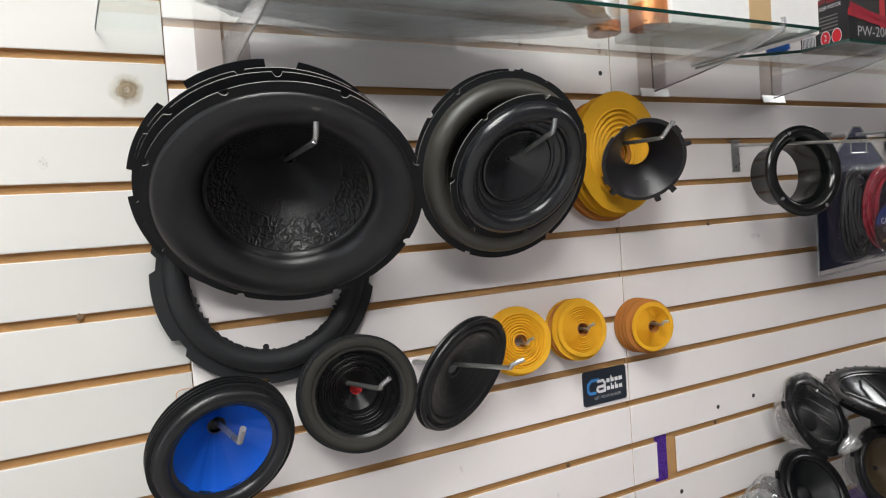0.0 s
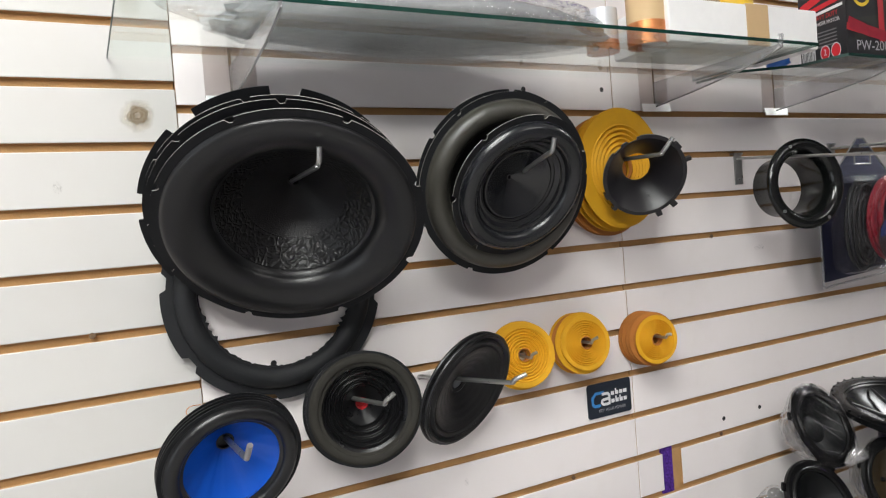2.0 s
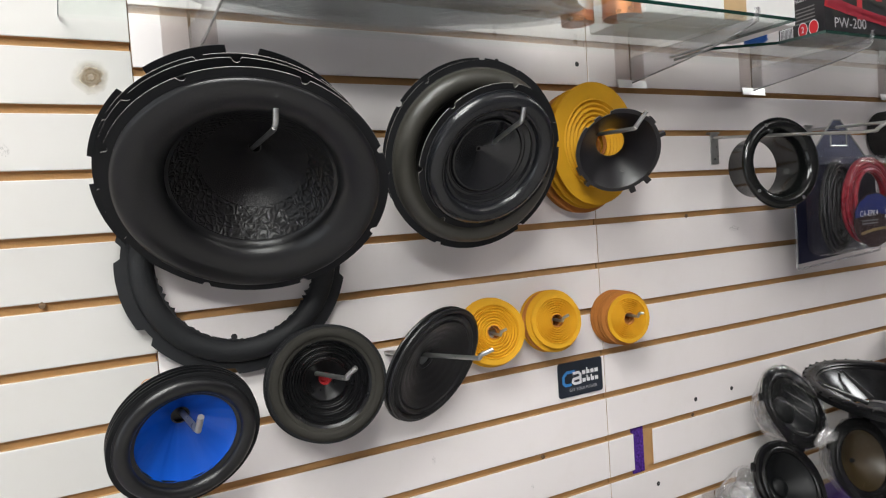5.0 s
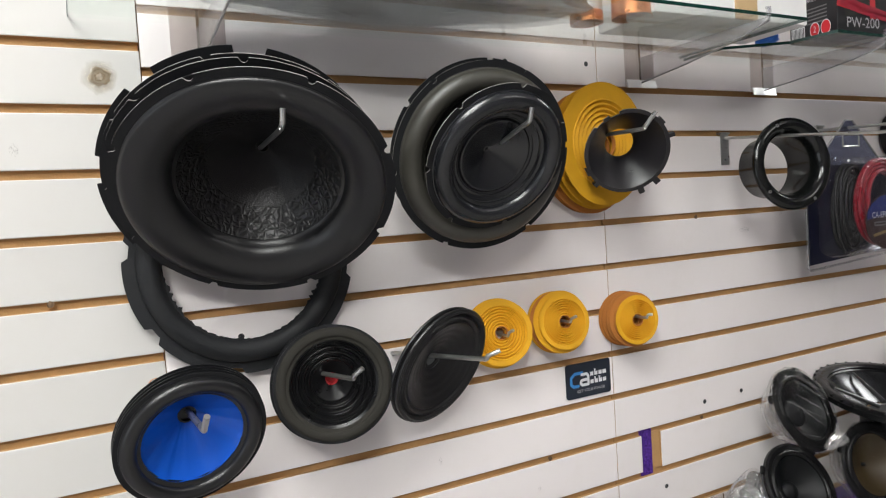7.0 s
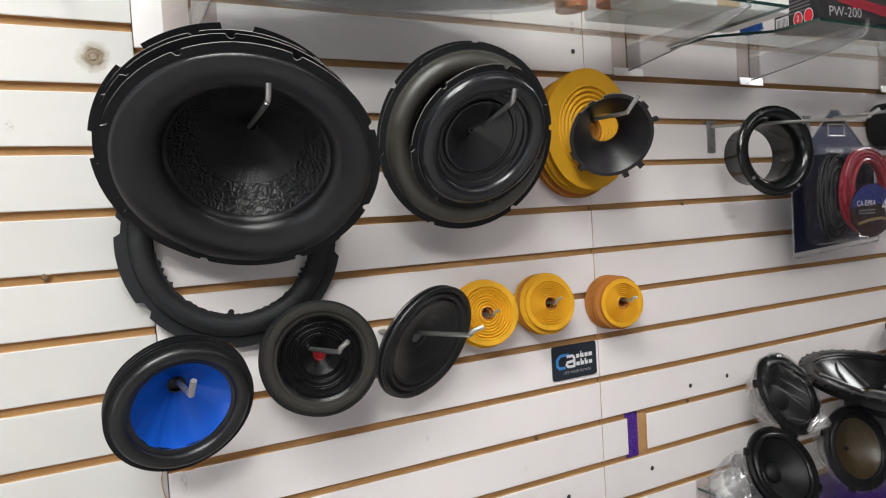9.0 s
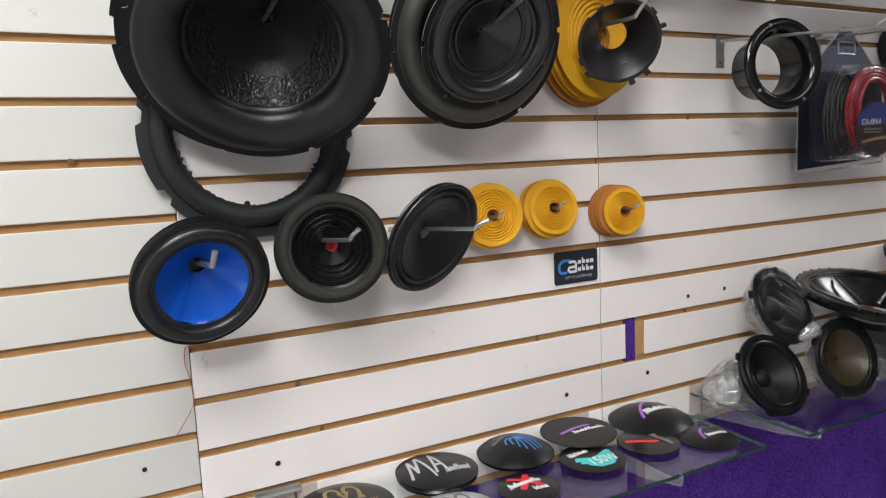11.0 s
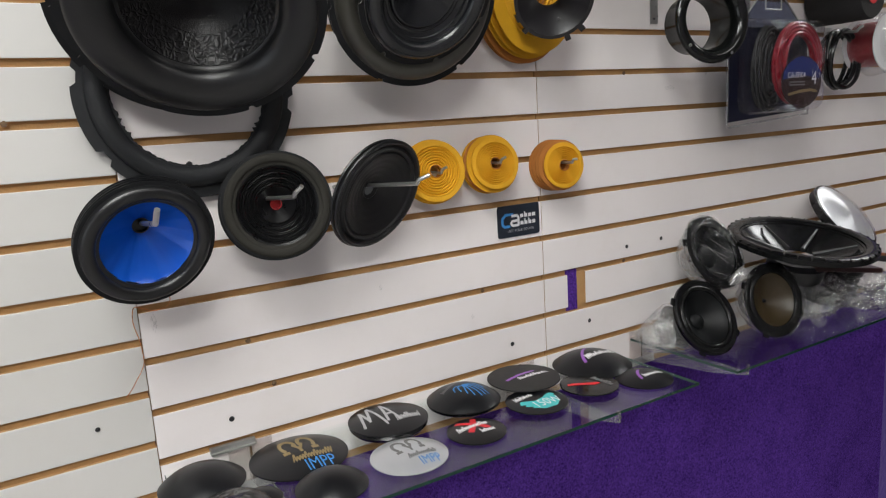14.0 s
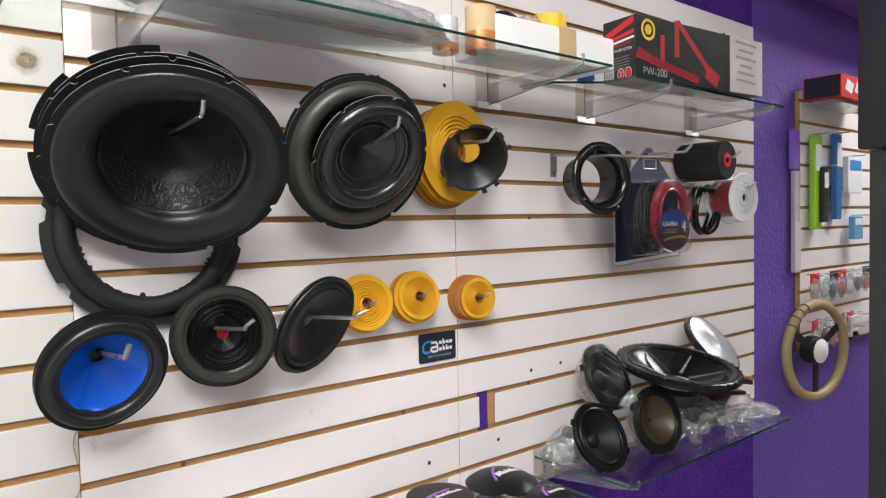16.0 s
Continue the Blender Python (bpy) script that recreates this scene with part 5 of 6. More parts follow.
part("cap", lump((0.016, 0.02, 0.012), 9, 0.3, 2, 3), material("bright_blue", (0.02, 0.14, 0.55), 0.3), t)


# ---- packs on the far hooks ----
hook(1.318, 1.462, 0.17, lean=0.006, rise=0.016)
t = thing("cable_kit_pack", pose(0, -0.062, 0), "blue cable kit in clear blister with red and grey cable", "blister pack")
bm = bmesh.new()
out = [(1.178, 1.190), (1.452, 1.205), (1.452, 1.365), (1.425, 1.385), (1.204, 1.385), (1.178, 1.362)]
f = bm.faces.new([bm.verts.new((x, 0, z)) for x, z in out])
r = bmesh.ops.extrude_face_region(bm, geom=[f])
bmesh.ops.translate(bm, verts=[v for v in r["geom"] if isinstance(v, bmesh.types.BMVert)], vec=(0, 0.002, 0))
bmesh.ops.recalc_face_normals(bm, faces=bm.faces[:])
part("backing_card", bm, PACK_BLUE, t, "dark blue backing card", smooth=False)
bm = bmesh.new()
tabv = [[bm.verts.new((x, y, z)) for x, z in ((1.195, 1.383), (1.43, 1.383), (1.412, 1.40), (1.330, 1.474), (1.306, 1.474), (1.222, 1.40))] for y in (-0.001, 0.001)]
bm.faces.new(tabv[0])
bm.faces.new(tabv[1][::-1])
for i in range(6):
    bm.faces.new((tabv[0][i - 1], tabv[0][i], tabv[1][i], tabv[1][i - 1]))
bmesh.ops.recalc_face_normals(bm, faces=bm.faces[:])
part("hanger_tab", bm, clear("tab_film", (0.46, 0.49, 0.60), 0.04, 0.06, haze=0.03), t, "clear hanger tab", smooth=False)
part("tab_edge", tube([(1.195, -0.001, 1.383), (1.222, -0.001, 1.401), (1.306, -0.001, 1.475), (1.330, -0.001, 1.475), (1.412, -0.001, 1.401), (1.43, -0.001, 1.385)], 0.0018, 6), ACRYLIC_EDGE, t, "pale rolled edge")
part("hang_slot", tube([(1.322 + 0.034 * max(-0.8, min(0.8, math.cos(a) * 1.15)), -0.0018, 1.434 + 0.014 * max(-0.85, min(0.85, math.sin(a) * 1.2))) for a in [2 * math.pi * i / 32 for i in range(33)]], 0.0017, 6), ACRYLIC_EDGE, t, "pale rim of the hang slot")
for k in range(26):
    a0 = 0.012 + 0.0052 * (k % 9)
    deep = -0.008 - 0.0065 * (k // 9)
    part("grey_cable", tube([(1.290 + 0.004 * math.sin(k * 2.4) + a0 * 0.88 * math.cos(a), deep - 0.0022 * math.sin(3 * a + k * 1.7), 1.298 + 0.003 * math.cos(k * 1.3) + (0.030 + a0 * 1.12) * math.sin(a)) for a in [2 * math.pi * i / 36 for i in range(37)]], 0.0026, 6), CABLE_GREY, t, "thin grey braided cable")
for k in range(9):
    a0 = 0.052 + 0.0062 * (k % 4)
    part("red_cable", tube([(1.366 + 0.0015 * math.sin(k * 2.1) + a0 * 1.12 * math.cos(a), -0.028 - 0.0055 * (k // 4) - 0.002 * math.sin(2 * a + k), 1.306 + a0 * 1.20 * math.sin(a)) for a in [2 * math.pi * i / 48 for i in range(49)]], 0.0048, 8), CABLE_RED, t, "coiled red cable")
LABEL = material("brown_label_print", (0.030, 0.014, 0.012), 0.35, vary=0.6, scale=22)
bm = revolve([(0.0615, 0.0), (0.0615, 0.0012), (0.0003, 0.0012)], 56, closed=False)
bm.transform(pose(0, 0, 0, 90, 0, 0) @ Matrix.Diagonal((1.16, 0.90, 1, 1)))
band = part("label_disc", bm, LABEL, t, "dark printed disc", at=pose(1.356, -0.0480, 1.266))
cap_z = [(-0.068, 0.006), (0.000, 0.014), (0.066, 0.006), (0.069, 0.018), (0.052, 0.037), (0.024, 0.050), (0.000, 0.0535), (-0.024, 0.050), (-0.052, 0.037), (-0.066, 0.022)]
bm = bmesh.new()
f = bm.faces.new([bm.verts.new((px, 0, pz)) for px, pz in cap_z])
r = bmesh.ops.extrude_face_region(bm, geom=[f])
bmesh.ops.translate(bm, verts=[v for v in r["geom"] if isinstance(v, bmesh.types.BMVert)], vec=(0, -0.0006, 0))
bmesh.ops.recalc_face_normals(bm, faces=bm.faces[:])
part("label_band", bm, material("blue_label", (0.016, 0.030, 0.15), 0.4, vary=0.3, scale=30), band, "blue upper band", at=pose(0, -0.0016, 0), smooth=False)
part("lettering", lettering("CA-EPK4", 0.0165), INK_WHITE, band, "white letters", at=pose(-0.022, -0.0030, 0.014, 90, 0, 0))
part("number", lettering("4", 0.040), INK_WHITE, band, "large white number", at=pose(0.042, -0.0030, 0.006, 90, 0, 0))
bm = flat_bar(-0.018, 0.000, 0.056, 0.003)
flat_bar(-0.018, -0.006, 0.056, 0.003, bm=bm)
flat_bar(-0.044, -0.003, 0.003, 0.009, bm=bm)
bm.transform(pose(0, 0, 0, 90, 0, 0))
part("small_print", bm, INK_GREY, band, "grey small print", at=pose(0, -0.0026, 0))
bm = strokes([[(-0.050, -0.026), (-0.010, -0.020), (0.030, -0.018), (0.055, -0.022)]], 0.006)
bm.transform(pose(0, 0, 0, 90, 0, 0))
part("flame_streak", bm, INK_GOLD, band, "orange printed streak", at=pose(0, -0.0024, 0), smooth=False)
rim = bmesh.new()
tube([(1.172, -0.001, 1.362), (1.172, -0.001, 1.184), (1.178, -0.001, 1.180), (1.458, -0.001, 1.196), (1.458, -0.001, 1.365)], 0.0026, 6, rim)
part("sealed_edge", rim, BAG, t, "clear welded margin")
bm = box(1.188, 1.448, -0.054, -0.0005, 1.204, 1.398, 0.024, seg=3)
bmesh.ops.subdivide_edges(bm, edges=bm.edges[:], cuts=3, use_grid_fill=True)
for v in bm.verts:
    v.co.y += 0.003 * noise.noise(v.co * 30) + 0.0016 * noise.noise(v.co * 75)
part("blister", bm, clear("blister_film", (0.90, 0.90, 0.93), 0.012, 0.05, bump=0.5, bump_scale=46, haze=0.006), t, "clear blister bubble")
hook(1.575, 1.462, 0.16, lean=0.006, rise=0.014)
t = thing("cloth_roll", pose(1.575, -0.006, 1.450, 90, 0, 0), "black roll of speaker cloth with a red end label", "roll")
part("roll", revolve([(0.010, 0.0), (0.050, 0.0), (0.0525, 0.004), (0.0535, 0.06), (0.0525, 0.126), (0.050, 0.130), (0.020, 0.130), (0.018, 0.126), (0.010, 0.126)], 64, wobble=lambda a: 0.012 * math.sin(3 * a + 0.7)), material("black_cloth", (0.013, 0.012, 0.012), 0.9, vary=0.4, scale=40, bump=0.5, bump_scale=300), t)
part("end_label", revolve([(0.020, 0.1305), (0.020, 0.1315), (0.009, 0.1315), (0.009, 0.1305)], 40), INK_RED, t, "red round label")
hook(1.725, 1.385, 0.13, lean=0.006, rise=0.014)
t = thing("wire_spool", pose(1.722, -0.032, 1.350, 90, 0, -6), "red wire on a white plastic spool in clear film", "wire spool")
part("back_flange", revolve([(0.012, 0), (0.066, 0), (0.066, 0.003), (0.012, 0.003)], 56), INK_WHITE, t, "white flange")
part("wire", revolve([(0.02, 0.003)] + [(0.053 + 0.0014 * math.sin(i * math.pi), 0.003 + 0.074 * i / 24) for i in range(25)] + [(0.02, 0.077)], 56), CABLE_RED, t, "wound red wire")
part("front_flange", revolve([(0.012, 0.077), (0.068, 0.077), (0.070, 0.080), (0.068, 0.082), (0.026, 0.0815), (0.024, 0.084), (0.012, 0.084)], 56), INK_WHITE, t, "white flange")
bm = lump((0.074, 0.074, 0.052), 5, 0.10, 2.5, 4)
bm.transform(Matrix.Translation((0, 0, 0.042)))
part("film", bm, WRAP, t, "clear film")
hook(1.632, 1.385, 0.075, lean=0.004, rise=0.012)
t = thing("cable_loop", pose(1.632, -0.03, 1.318, 90, 0, 0), "loop of black cable hung on a hook", "cable")
bm = bmesh.new()
for k in range(4):
    q = 0.055 + 0.004 * (k % 2)
    tube([(q * math.cos(a), q * 1.15 * math.sin(a), -0.010 + 0.009 * k + 0.004 * math.sin(2 * a + k)) for a in [2 * math.pi * i / 40 for i in range(41)]], 0.0052, 8, bm)
part("cable", bm, GLOSS, t)


# ---- speakers on the lower far shelf ----
def folded(r0, r1, z0, z1, seed, seg=88, rows=14):
    """Film gathered from a wide mouth to a narrow end, with folds running along it."""
    bm = bmesh.new()
    rings = []
    for j in range(rows + 1):
        u = j / rows
        ring = []
        for i in range(seg):
            a = 2 * math.pi * i / seg
            d = Vector((math.cos(a), math.sin(a), 0))
            fold = 1 - 2 * abs(noise.noise(Vector((d.x * 3.5, d.y * 3.5, seed * 1.7 + u * 0.9))))
            fine = 1 - 2 * abs(noise.noise(Vector((d.x * 9, d.y * 9, seed * 2.3 + u * 1.6))))
            r = (r0 + (r1 - r0) * u ** 1.25) * (1 + (0.03 + 0.20 * u) * fold + (0.01 + 0.09 * u) * fine)
            ring.append(bm.verts.new((r * d.x, r * d.y, z0 + (z1 - z0) * u + 0.10 * r1 * fine * u)))
        rings.append(ring)
    for p, q in zip(rings, rings[1:]):
        for i in range(seg):
            bm.faces.new((p[i], p[(i + 1) % seg], q[(i + 1) % seg], q[i]))
    bmesh.ops.recalc_face_normals(bm, faces=bm.faces[:])
    return bm


def crumpled(size, seed, sub=5):
    """A heap of film with sharp folds."""
    bm = bmesh.new()
    bmesh.ops.create_icosphere(bm, subdivisions=sub, radius=1.0)
    off = Vector((seed * 3.1, seed * 1.7, seed * 2.3))
    for v in bm.verts:
        d = v.co.normalized()
        q = Vector((d.x, d.y * 1.3 + d.x * 0.5, d.z * 2.2))
        k = 0.86 + 0.26 * (1 - 2 * abs(noise.noise(q * 1.5 + off))) + 0.11 * (1 - 2 * abs(noise.noise(q * 4.2 + off)))
        v.co = Vector((d.x * size[0] * k, d.y * size[1] * k, max(d.z, -0.72) * size[2] * k))
    return bm


def small_speaker(m, R, label, cone=CLOTH_CONE, depth=0.028, magnet=0.034, cap=0.017, wrapped=False, seed=1, group="speakers on the lower shelf", tall=0.062):
    t = thing("car_speaker", m, label, "car speaker", group)
    part("rim", revolve([(R, -0.004), (R, 0.002), (R - 0.004, 0.0045), (R - 0.011, 0.0035), (R - 0.012, -0.002), (R - 0.010, -0.008)], 72), DEEP, t)
    prof = [(R - 0.011, 0.002)]
    for i in range(9):
        a = math.pi * i / 8
        prof.append((R - 0.0165 + 0.0055 * math.cos(a), 0.002 + 0.004 * math.sin(a)))
    part("surround", revolve(sheet(prof, 0.0012), 72), DEEP, t)
    part("cone", revolve(sheet([(R - 0.0215, 0.0015), (R * 0.6, -depth * 0.4), (cap * 0.9, -depth)], 0.0012), 72), cone, t)
    part("dust_cap", revolve([(cap * math.cos(a), -depth + 0.002 + 0.008 * math.sin(a)) for a in [i * math.pi / 2 / 8 for i in range(9)]], 40, closed=False), CLOTH_CONE, t)
    part("basket", revolve(sheet([(R - 0.006, -0.006), (R * 0.80, -0.022), (magnet + 0.002, -tall + 0.016)], 0.0015), 48), BOX_BLACK, t)
    part("magnet", revolve([(0.001, -tall + 0.016), (magnet, -tall + 0.016), (magnet, -tall), (0.001, -tall)], 48, closed=False), INK_GREY, t)
    for a in (45, 135, 225, 315):
        part("ear", box(R - 0.004, R + 0.006, -0.007, 0.007, -0.004, 0.001, 0.001), DEEP, t, at=pose(0, 0, 0, 0, 0, a))
    if wrapped:
        part("wrap", folded(R * 1.02, R * 0.40, 0.004, -tall - 0.006, seed), CRINKLE, t, "gathered clear wrap round the back")
        bm = revolve([(R * 1.03, 0.003)] + [(R * 1.025 * math.cos(a), 0.0055 + 0.006 * math.sin(a)) for a in [i * math.pi / 2 / 6 for i in range(6)]] + [(0.0004, 0.0118)], 64, closed=False)
        for v in bm.verts:
            v.co.z += 0.0016 * abs(noise.noise(Vector((v.co.x * 18 + v.co.y * 60, v.co.y * 14, seed))))
        rng = random.Random(seed)
        for k in range(7 if seed == 2 else 0):
            u, lean, ln = rng.uniform(-0.75, 0.75) * R, rng.uniform(-0.25, 0.25), rng.uniform(0.25, 0.8)
            half = math.sqrt(max(0.0, 1 - (u / R) ** 2)) * R * ln
            mid = rng.uniform(-0.3, 0.3) * R * (1 - ln)
            part("film_fold", tube([(u + lean * q * half, mid + q * half, 0.0128) for q in (-1, -0.4, 0.3, 1)], lambda q: 0.0002 + 0.0007 * math.sin(math.pi * q), 5), FOLD_GLINT, t, "pale fold that stands in for a bright glint on the film", at=pose(0, 0, 0, 0, 0, 35))
        part("front_film", bm, FILM, t, "taut clear film over the front")
    return t


small_speaker(facing((1.087, -0.100, 0.930), (0.04, -0.88, 0.47), 20), 0.078, "round black car speaker in clear wrap leaning on the wall", wrapped=True, seed=2, cap=0.026, depth=0.024)
small_speaker(facing((0.992, -0.155, 0.822), (-0.03, -0.86, 0.50), 10), 0.0765, "round black car speaker with a textured dust cap lying against others")
small_speaker(facing((1.184, -0.170, 0.824), (-0.14, -0.94, 0.30), 15), 0.077, "car speaker with brown tinted cone in clear wrap", cone=BROWN_CONE, wrapped=True, seed=7, cap=0.004)

t = thing("subwoofer_frame", facing((1.306, -0.150, 0.930), (-0.02, -0.18, 0.98), 0), "large black subwoofer frame with ribbed rubber rim lying on speakers", "subwoofer frame")
R = 0.150
SPOKE = material("grey_spoke_metal", (0.030, 0.031, 0.032), 0.35, metal=0.3, vary=0.2, scale=50)
bm = revolve([(R, -0.006), (R, 0.004), (R - 0.006, 0.009), (R - 0.018, 0.0095), (R - 0.026, 0.005), (R - 0.027, -0.004)], 96)
part("rim", bm, DEEP, t)
for k in range(36):
    part("rib", box(R - 0.017, R - 0.001, -0.0016, 0.0016, 0.004, 0.0094, 0.0008), DEEP, t, at=pose(0, 0, 0, 0, 0, k * 10))
part("cone", revolve(sheet([(R - 0.028, 0.0), (R - 0.050, -0.018), (0.050, -0.040)], 0.0014), 80), material("lacquered_cone", (0.042, 0.043, 0.045), 0.20, metal=0.85, vary=0.15, scale=30, rough_vary=0.05), t, "shiny dark grey cone")
part("inner_ring", revolve([(R - 0.026, 0.002), (R - 0.026, -0.012), (R - 0.031, -0.014), (R - 0.030, 0.0)], 80), DEEP, t)
for k in range(6):
    part("spoke", tube([(0.112 * math.cos(a), 0.112 * math.sin(a), -0.002) if i == 0 else (0.03 * math.cos(a), 0.03 * math.sin(a), -0.030) for i in range(2) for a in [radians(60 * k + 15)]], lambda u: 0.0022 + 0.0030 * u, 8), SPOKE, t)
part("hub", revolve([(0.001, -0.046), (0.05, -0.046), (0.060, -0.056), (0.056, -0.085), (0.001, -0.085)], 56, closed=False), BOX_BLACK, t)
t = thing("silver_cone", facing((1.586, -0.088, 0.943), (0.14, -0.74, 0.66), 0) @ Matrix.Scale(0.92, 4), "silver metal speaker cone in clear wrap leaning on the wall", "speaker cone")
part("dome", revolve([(0.099, 0.0), (0.098, 0.003)] + [(0.096 * (1 - i / 12) + 0.0004, 0.004 + 0.010 * math.sin(i / 12 * math.pi / 2)) for i in range(13)], 64, closed=False), SILVER, t)
part("rim", revolve([(0.096, -0.020), (0.102, -0.018), (0.103, 0.002), (0.098, 0.004), (0.096, 0.0)], 64), GLOSS, t, "black rim")
part("wrap", lump((0.104, 0.104, 0.024), 12, 0.06, 2.4, 4), FILM, t, "clear wrap")
t = thing("wrapped_speaker", facing((0.956, -0.092, 0.788), (0.95, -0.22, 0.22), 0), "speaker back in gathered clear plastic wrap on the shelf end", "wrapped speaker", "speakers on the lower shelf")
part("film", folded(0.050, 0.014, 0.020, -0.066, 31), CRINKLE, t, "gathered clear wrap")
part("magnet", revolve([(0.001, 0.016), (0.028, 0.016), (0.030, 0.002), (0.026, -0.016), (0.001, -0.016)], 40, closed=False), INK_GREY, t, "dark magnet inside the wrap")
part("basket", revolve(sheet([(0.046, 0.019), (0.038, 0.010), (0.026, -0.004)], 0.0015), 40), BOX_BLACK, t, "black basket inside the wrap")
for x, y, z, dims, seed, lab in ((1.34, -0.150, 0.802, (0.090, 0.055, 0.050), 8, "crumpled clear plastic wrap between speakers"), (1.50, -0.16, 0.792, (0.10, 0.07, 0.040), 13, "crumpled clear plastic wrap on the shelf"), (1.62, -0.19, 0.769, (0.06, 0.05, 0.016), 17, "end of a clear bag past the shelf")):
    t = thing("plastic_wrap", pose(x, y, z), lab, "plastic wrap", "plastic wrap on the shelf")
    part("film", crumpled(dims, seed), CRINKLE, t)
KNOT = clear("bunched_wrap", (0.85, 0.84, 0.83), 0.14, 0.08, haze=0.14)
for x, y, z, tilt, seed, lab in ((1.066, -0.170, 0.890, 60, 41, "whitish twist of bunched plastic wrap between two speakers"), (1.262, -0.225, 0.770, -50, 44, "whitish twist of plastic wrap on the shelf front")):
    t = thing("wrap_twist", pose(x, y, z, 15, tilt, 0), lab, "plastic wrap", "plastic wrap on the shelf")
    part("film", folded(0.014, 0.004, 0.020, -0.018, seed, 48, 10), KNOT, t)
for m, r, lab in ((pose(1.36, -0.14, 0.80, 25, 15, 20), 0.06, "black speaker magnet under plastic wrap"), (pose(1.50, -0.13, 0.80, -15, 20, 0), 0.055, "black speaker frame under plastic wrap")):
    t = thing("loose_speaker", m, lab, "speaker", "speakers on the lower shelf")
    part("basket", revolve(sheet([(r, 0.03), (r * 0.8, 0.01), (r * 0.55, -0.012)], 0.002), 48), BOX_BLACK, t)
    part("magnet", revolve([(0.001, -0.012), (r * 0.62, -0.012), (r * 0.62, -0.032), (0.001, -0.032)], 48, closed=False), INK_GREY, t)
t = thing("copper_plate", pose(1.655, -0.135, 0.845, 0, 12, 0), "copper coloured terminal plate on the heap", "plate")
part("plate", box(-0.035, 0.035, -0.02, 0.02, -0.004, 0.004, 0.003), COPPER, t)
part("base", box(-0.033, 0.033, -0.018, 0.018, -0.018, -0.0045, 0.003), BOX_BLACK, t, "black underside")
t = thing("amplifier_board", pose(1.36, -0.16, 0.868, 4, 9, -8), "dark red flat board under the subwoofer frame", "board")
part("board", box(-0.06, 0.15, -0.045, 0.045, -0.006, 0.006, 0.003), material("dark_red", (0.028, 0.009, 0.009), 0.35, vary=0.4, scale=40), t)


# ---- far wall to the east ----
t = thing("steering_wheel", pose(2.328, -0.060, 0.822, 90, 0, -11), "tan leather steering wheel hung on the purple wall", "steering wheel")
part("rim", tube([(0.163 * math.cos(a), 0.163 * math.sin(a), 0.0) for a in [2 * math.pi * i / 72 for i in range(73)]], 0.0165, 14, cap=False), LEATHER, t)
for a in (90, 210, 330):
    part("spoke", box(0.03, 0.153, -0.014, 0.014, -0.004, 0.002, 0.002), BOX_BLACK, t, at=pose(0, 0, 0, 0, 0, a + 180))
part("hub", revolve([(0.001, 0.022), (0.03, 0.021), (0.046, 0.012), (0.050, -0.006), (0.048, -0.030), (0.001, -0.030)], 48, closed=False), BOX_BLACK, t)
part("horn_button", revolve([(0.001, 0.029), (0.026, 0.0275), (0.042, 0.0195)], 40, closed=False), STYRO, t, "pale horn button")
for a in (112, 122, 133, 145):
    part("lacing", tube([(0.163 * math.cos(radians(a)) + 0.0175 * math.cos(q) * math.cos(radians(a)), 0.163 * math.sin(radians(a)) + 0.0175 * math.cos(q) * math.sin(radians(a)), 0.0175 * math.sin(q)) for q in [2 * math.pi * i / 16 for i in range(17)]], 0.0016, 6), BOX_BLACK, t, "dark lacing")
for x, z0, z1, w, m, lab, y in ((2.425, 1.245, 1.585, 0.060, GREEN, "lime green hanging card pack on the far panel", -0.020), (2.452, 1.27, 1.47, 0.042, BOX_BLACK, "dark tool strip in front of a green card", -0.036), (2.610, 1.28, 1.60, 0.050, material("steel_blue", (0.03, 0.12, 0.32), 0.4), "blue hanging strip pack on the far panel", -0.020),
                            (2.74, 1.38, 1.52, 0.14, INK_WHITE, "white hanging pack with blue bands on the far panel", -0.03), (2.76, 1.20, 1.29, 0.09, material("sky_blue", (0.10, 0.32, 0.50), 0.4), "blue plastic bottle pack on the far panel", -0.035),
                            (2.80, 0.82, 0.90, 0.20, BOX_GREY, "grey bagged part low on the far panel", -0.03), (2.74, 0.81, 0.86, 0.06, BOX_BLACK, "dark small part low on the far panel", -0.03)):
    t = thing("hanging_pack", pose(x, y, z0), lab, "hanging pack", "packs on the far panel")
    part("pack", box(-w / 2, w / 2, -0.010, 0.012, 0, z1 - z0, 0.004), m, t)
    part("label", box(-w * 0.38, w * 0.38, -0.0115, -0.0102, (z1 - z0) * 0.62, (z1 - z0) * 0.90, 0.0004), INK_WHITE if m is not INK_WHITE else INK_BLUE, t, "printed label")
    part("hanger", tube([(0, 0.012 - y * 0.2, z1 - z0 + 0.004), (0, -0.045, z1 - z0 + 0.004)], 0.0025, 8), ZINC, t, "wire hanger")
rng = random.Random(31)
BAGGED = clear("clear_part_bag", (0.85, 0.87, 0.90), 0.10, 0.12, bump=1.0, bump_scale=50, haze=0.25)
HEADS = [INK_RED, INK_WHITE, BOX_BLACK, INK_RED, BOX_GREY, INK_WHITE, PACK_BLUE]
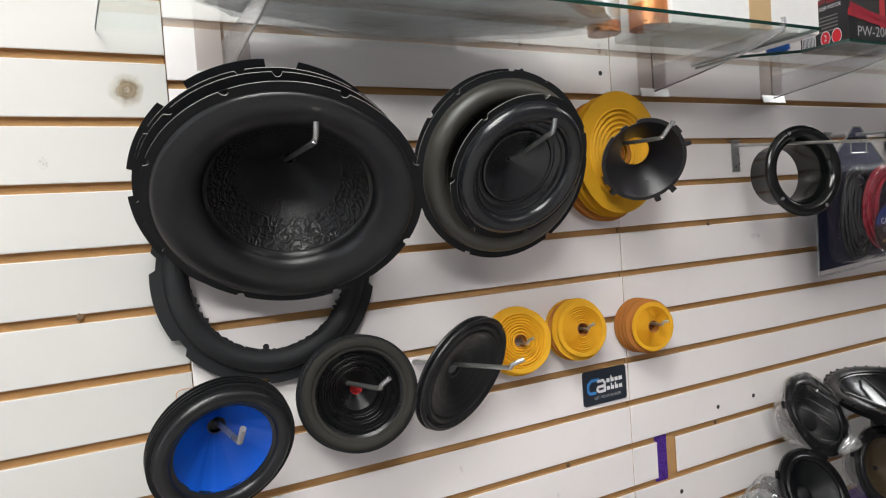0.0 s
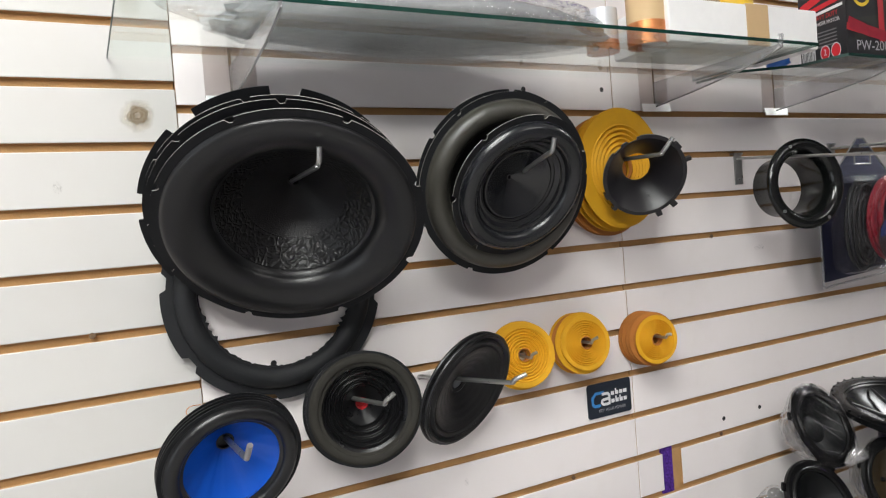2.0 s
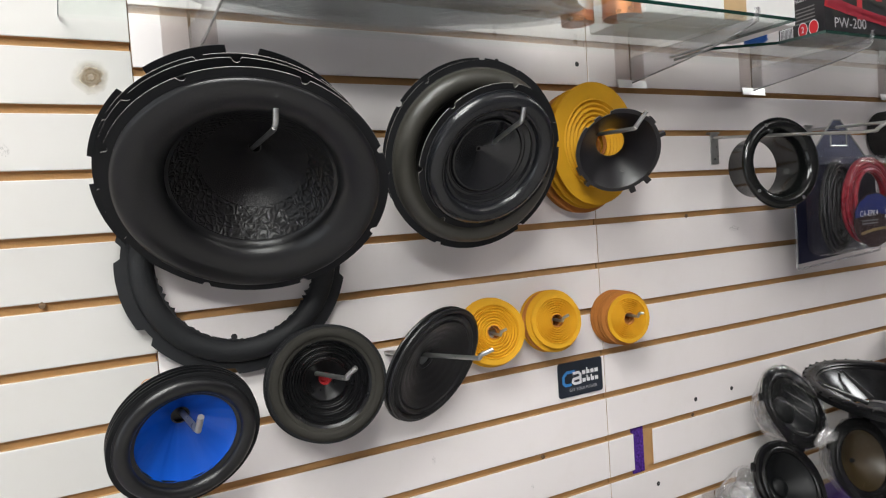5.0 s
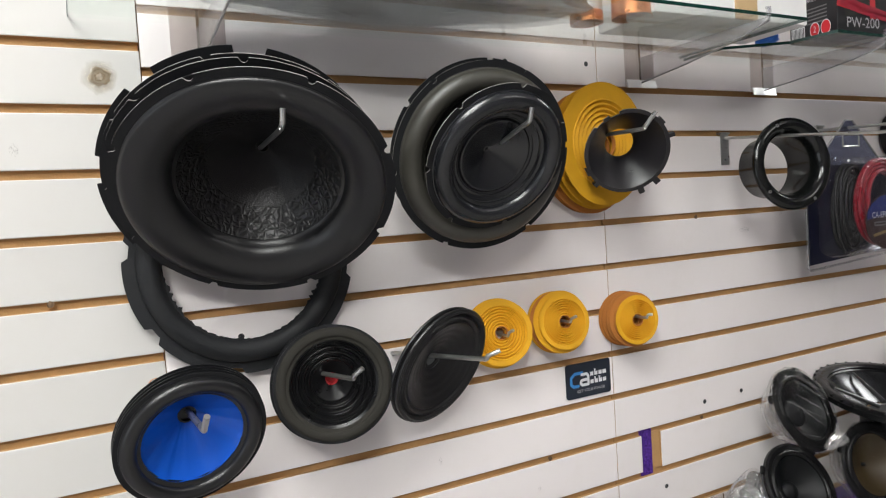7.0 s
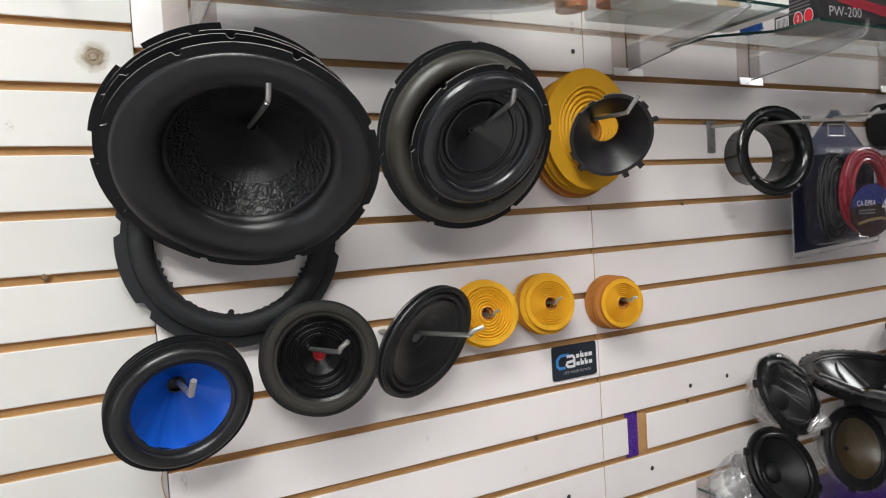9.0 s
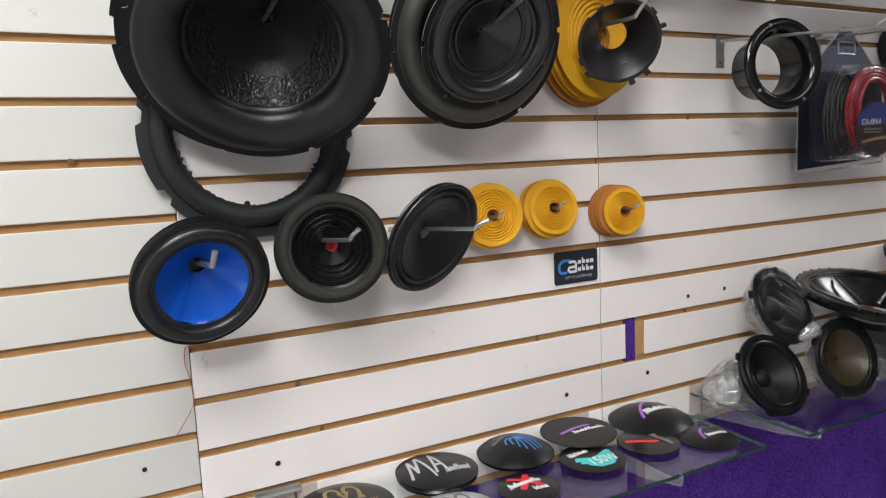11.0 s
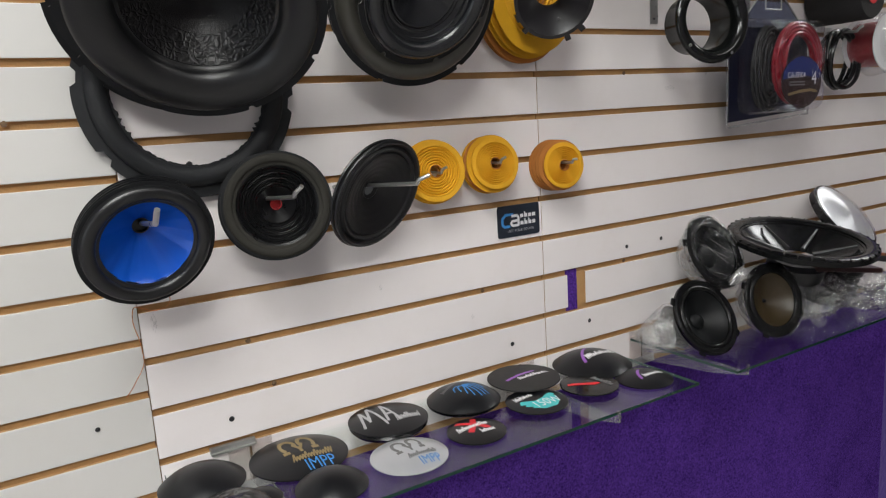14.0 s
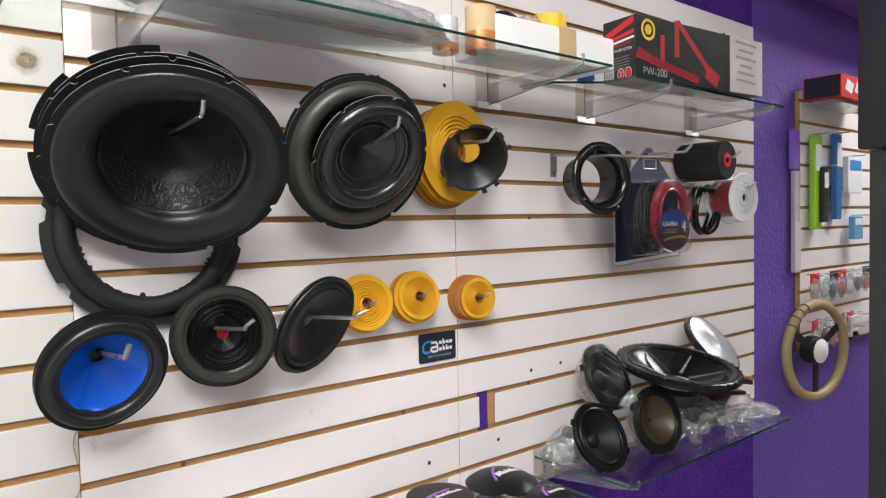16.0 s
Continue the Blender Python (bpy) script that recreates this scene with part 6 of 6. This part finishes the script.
for row, (z0, n) in enumerate(((1.075, 7), (0.905, 6))):
    for k in range(n):
        x, h = 2.405 + 0.078 * k + rng.uniform(-0.006, 0.006), rng.uniform(0.075, 0.10)
        t = thing("bagged_part", pose(x, -0.028, z0 - h, 0, 0, rng.uniform(-6, 6)), "small bagged part with a printed header card on a wire hanger", "bagged part", "bagged parts on the far panel")
        part("header_card", box(-0.033, 0.033, -0.0015, 0.0015, h - 0.026, h + 0.012, 0.0006), HEADS[(k + 3 * row) % 7], t, "printed header card")
        part("bag", lump((0.034, 0.010, h * 0.48), k + 9 * row, 0.2, 2.0, 3), BAGGED, t, "clear bag", at=pose(0, 0, h * 0.44))
        part("contents", lump((0.022, 0.007, h * 0.26), k + 40, 0.5, 2.0, 3), HEADS[(k + 4 + row) % 7], t, "small part inside", at=pose(0, 0, h * 0.34))
        part("hanger", tube([(0, 0.030, h + 0.006), (0, -0.030, h + 0.006)], 0.002, 6), ZINC, t, "wire hanger")
t = thing("lamp_carton", pose(2.345, -0.135, 1.700, 0, 0, 0), "red and white printed carton on the far panel's top hooks", "carton")
part("carton", box(0, 0.40, 0, 0.125, 0, 0.078, 0.002), INK_RED, t)
part("side_panel", box(-0.0008, 0.0, 0.004, 0.121, 0.003, 0.075), BOX_BLACK, t, "dark printed side")
bm = bmesh.new()
for k in range(4):
    flat_bar(0.07 + 0.085 * k, 0.040, 0.06, 0.040, -12, bm=bm, slant=0.3)
part("white_fields", bm, INK_WHITE, t, "white printed fields", at=pose(0, -0.0008, 0, 90, 0, 0))
part("support", box(0.02, 0.38, 0.02, 0.133, -0.012, -0.001, 0.002), ZINC, t, "wire support")
t = thing("violet_strip", pose(2.318, 0.002, 1.53), "pale violet plastic strip at the panel's edge", "strip")
part("strip", box(-0.040, 0.014, -0.006, 0.010, -0.07, 0.07, 0.004), material("pale_violet", (0.26, 0.12, 0.62), 0.4), t)
t = thing("edge_strip", pose(2.318, 0.002, 1.455), "pale lilac-white plastic strip down the panel's edge", "strip")
part("strip", box(-0.024, 0.018, -0.005, 0.010, -0.36, 0.0, 0.003), material("pale_plastic", (0.50, 0.46, 0.52), 0.45, vary=0.1, scale=20), t)
part("end_cap", box(-0.026, 0.020, -0.008, -0.0052, -0.36, -0.18, 0.002), material("pale_plastic_cap", (0.60, 0.56, 0.60), 0.45, vary=0.1, scale=20), t, "thicker lower end")
t = thing("speaker_tower", pose(1.648, -0.45, 0), "tall black loudspeaker tower with a wider top cabinet", "loudspeaker")
part("lower_cabinet", box(0.020, 0.30, -0.22, 0.0, -0.32, 1.450, 0.004), material("dark_vinyl", (0.03, 0.029, 0.028), 0.5, vary=0.25, scale=9), t, "dark vinyl cabinet")
part("upper_cabinet", box(0.0, 0.32, -0.24, 0.02, 1.454, 2.05, 0.006), BOX_BLACK, t)
part("grille", box(0.02, 0.30, -0.246, -0.2405, 1.50, 2.02, 0.002), GASKET, t, "black cloth grille")
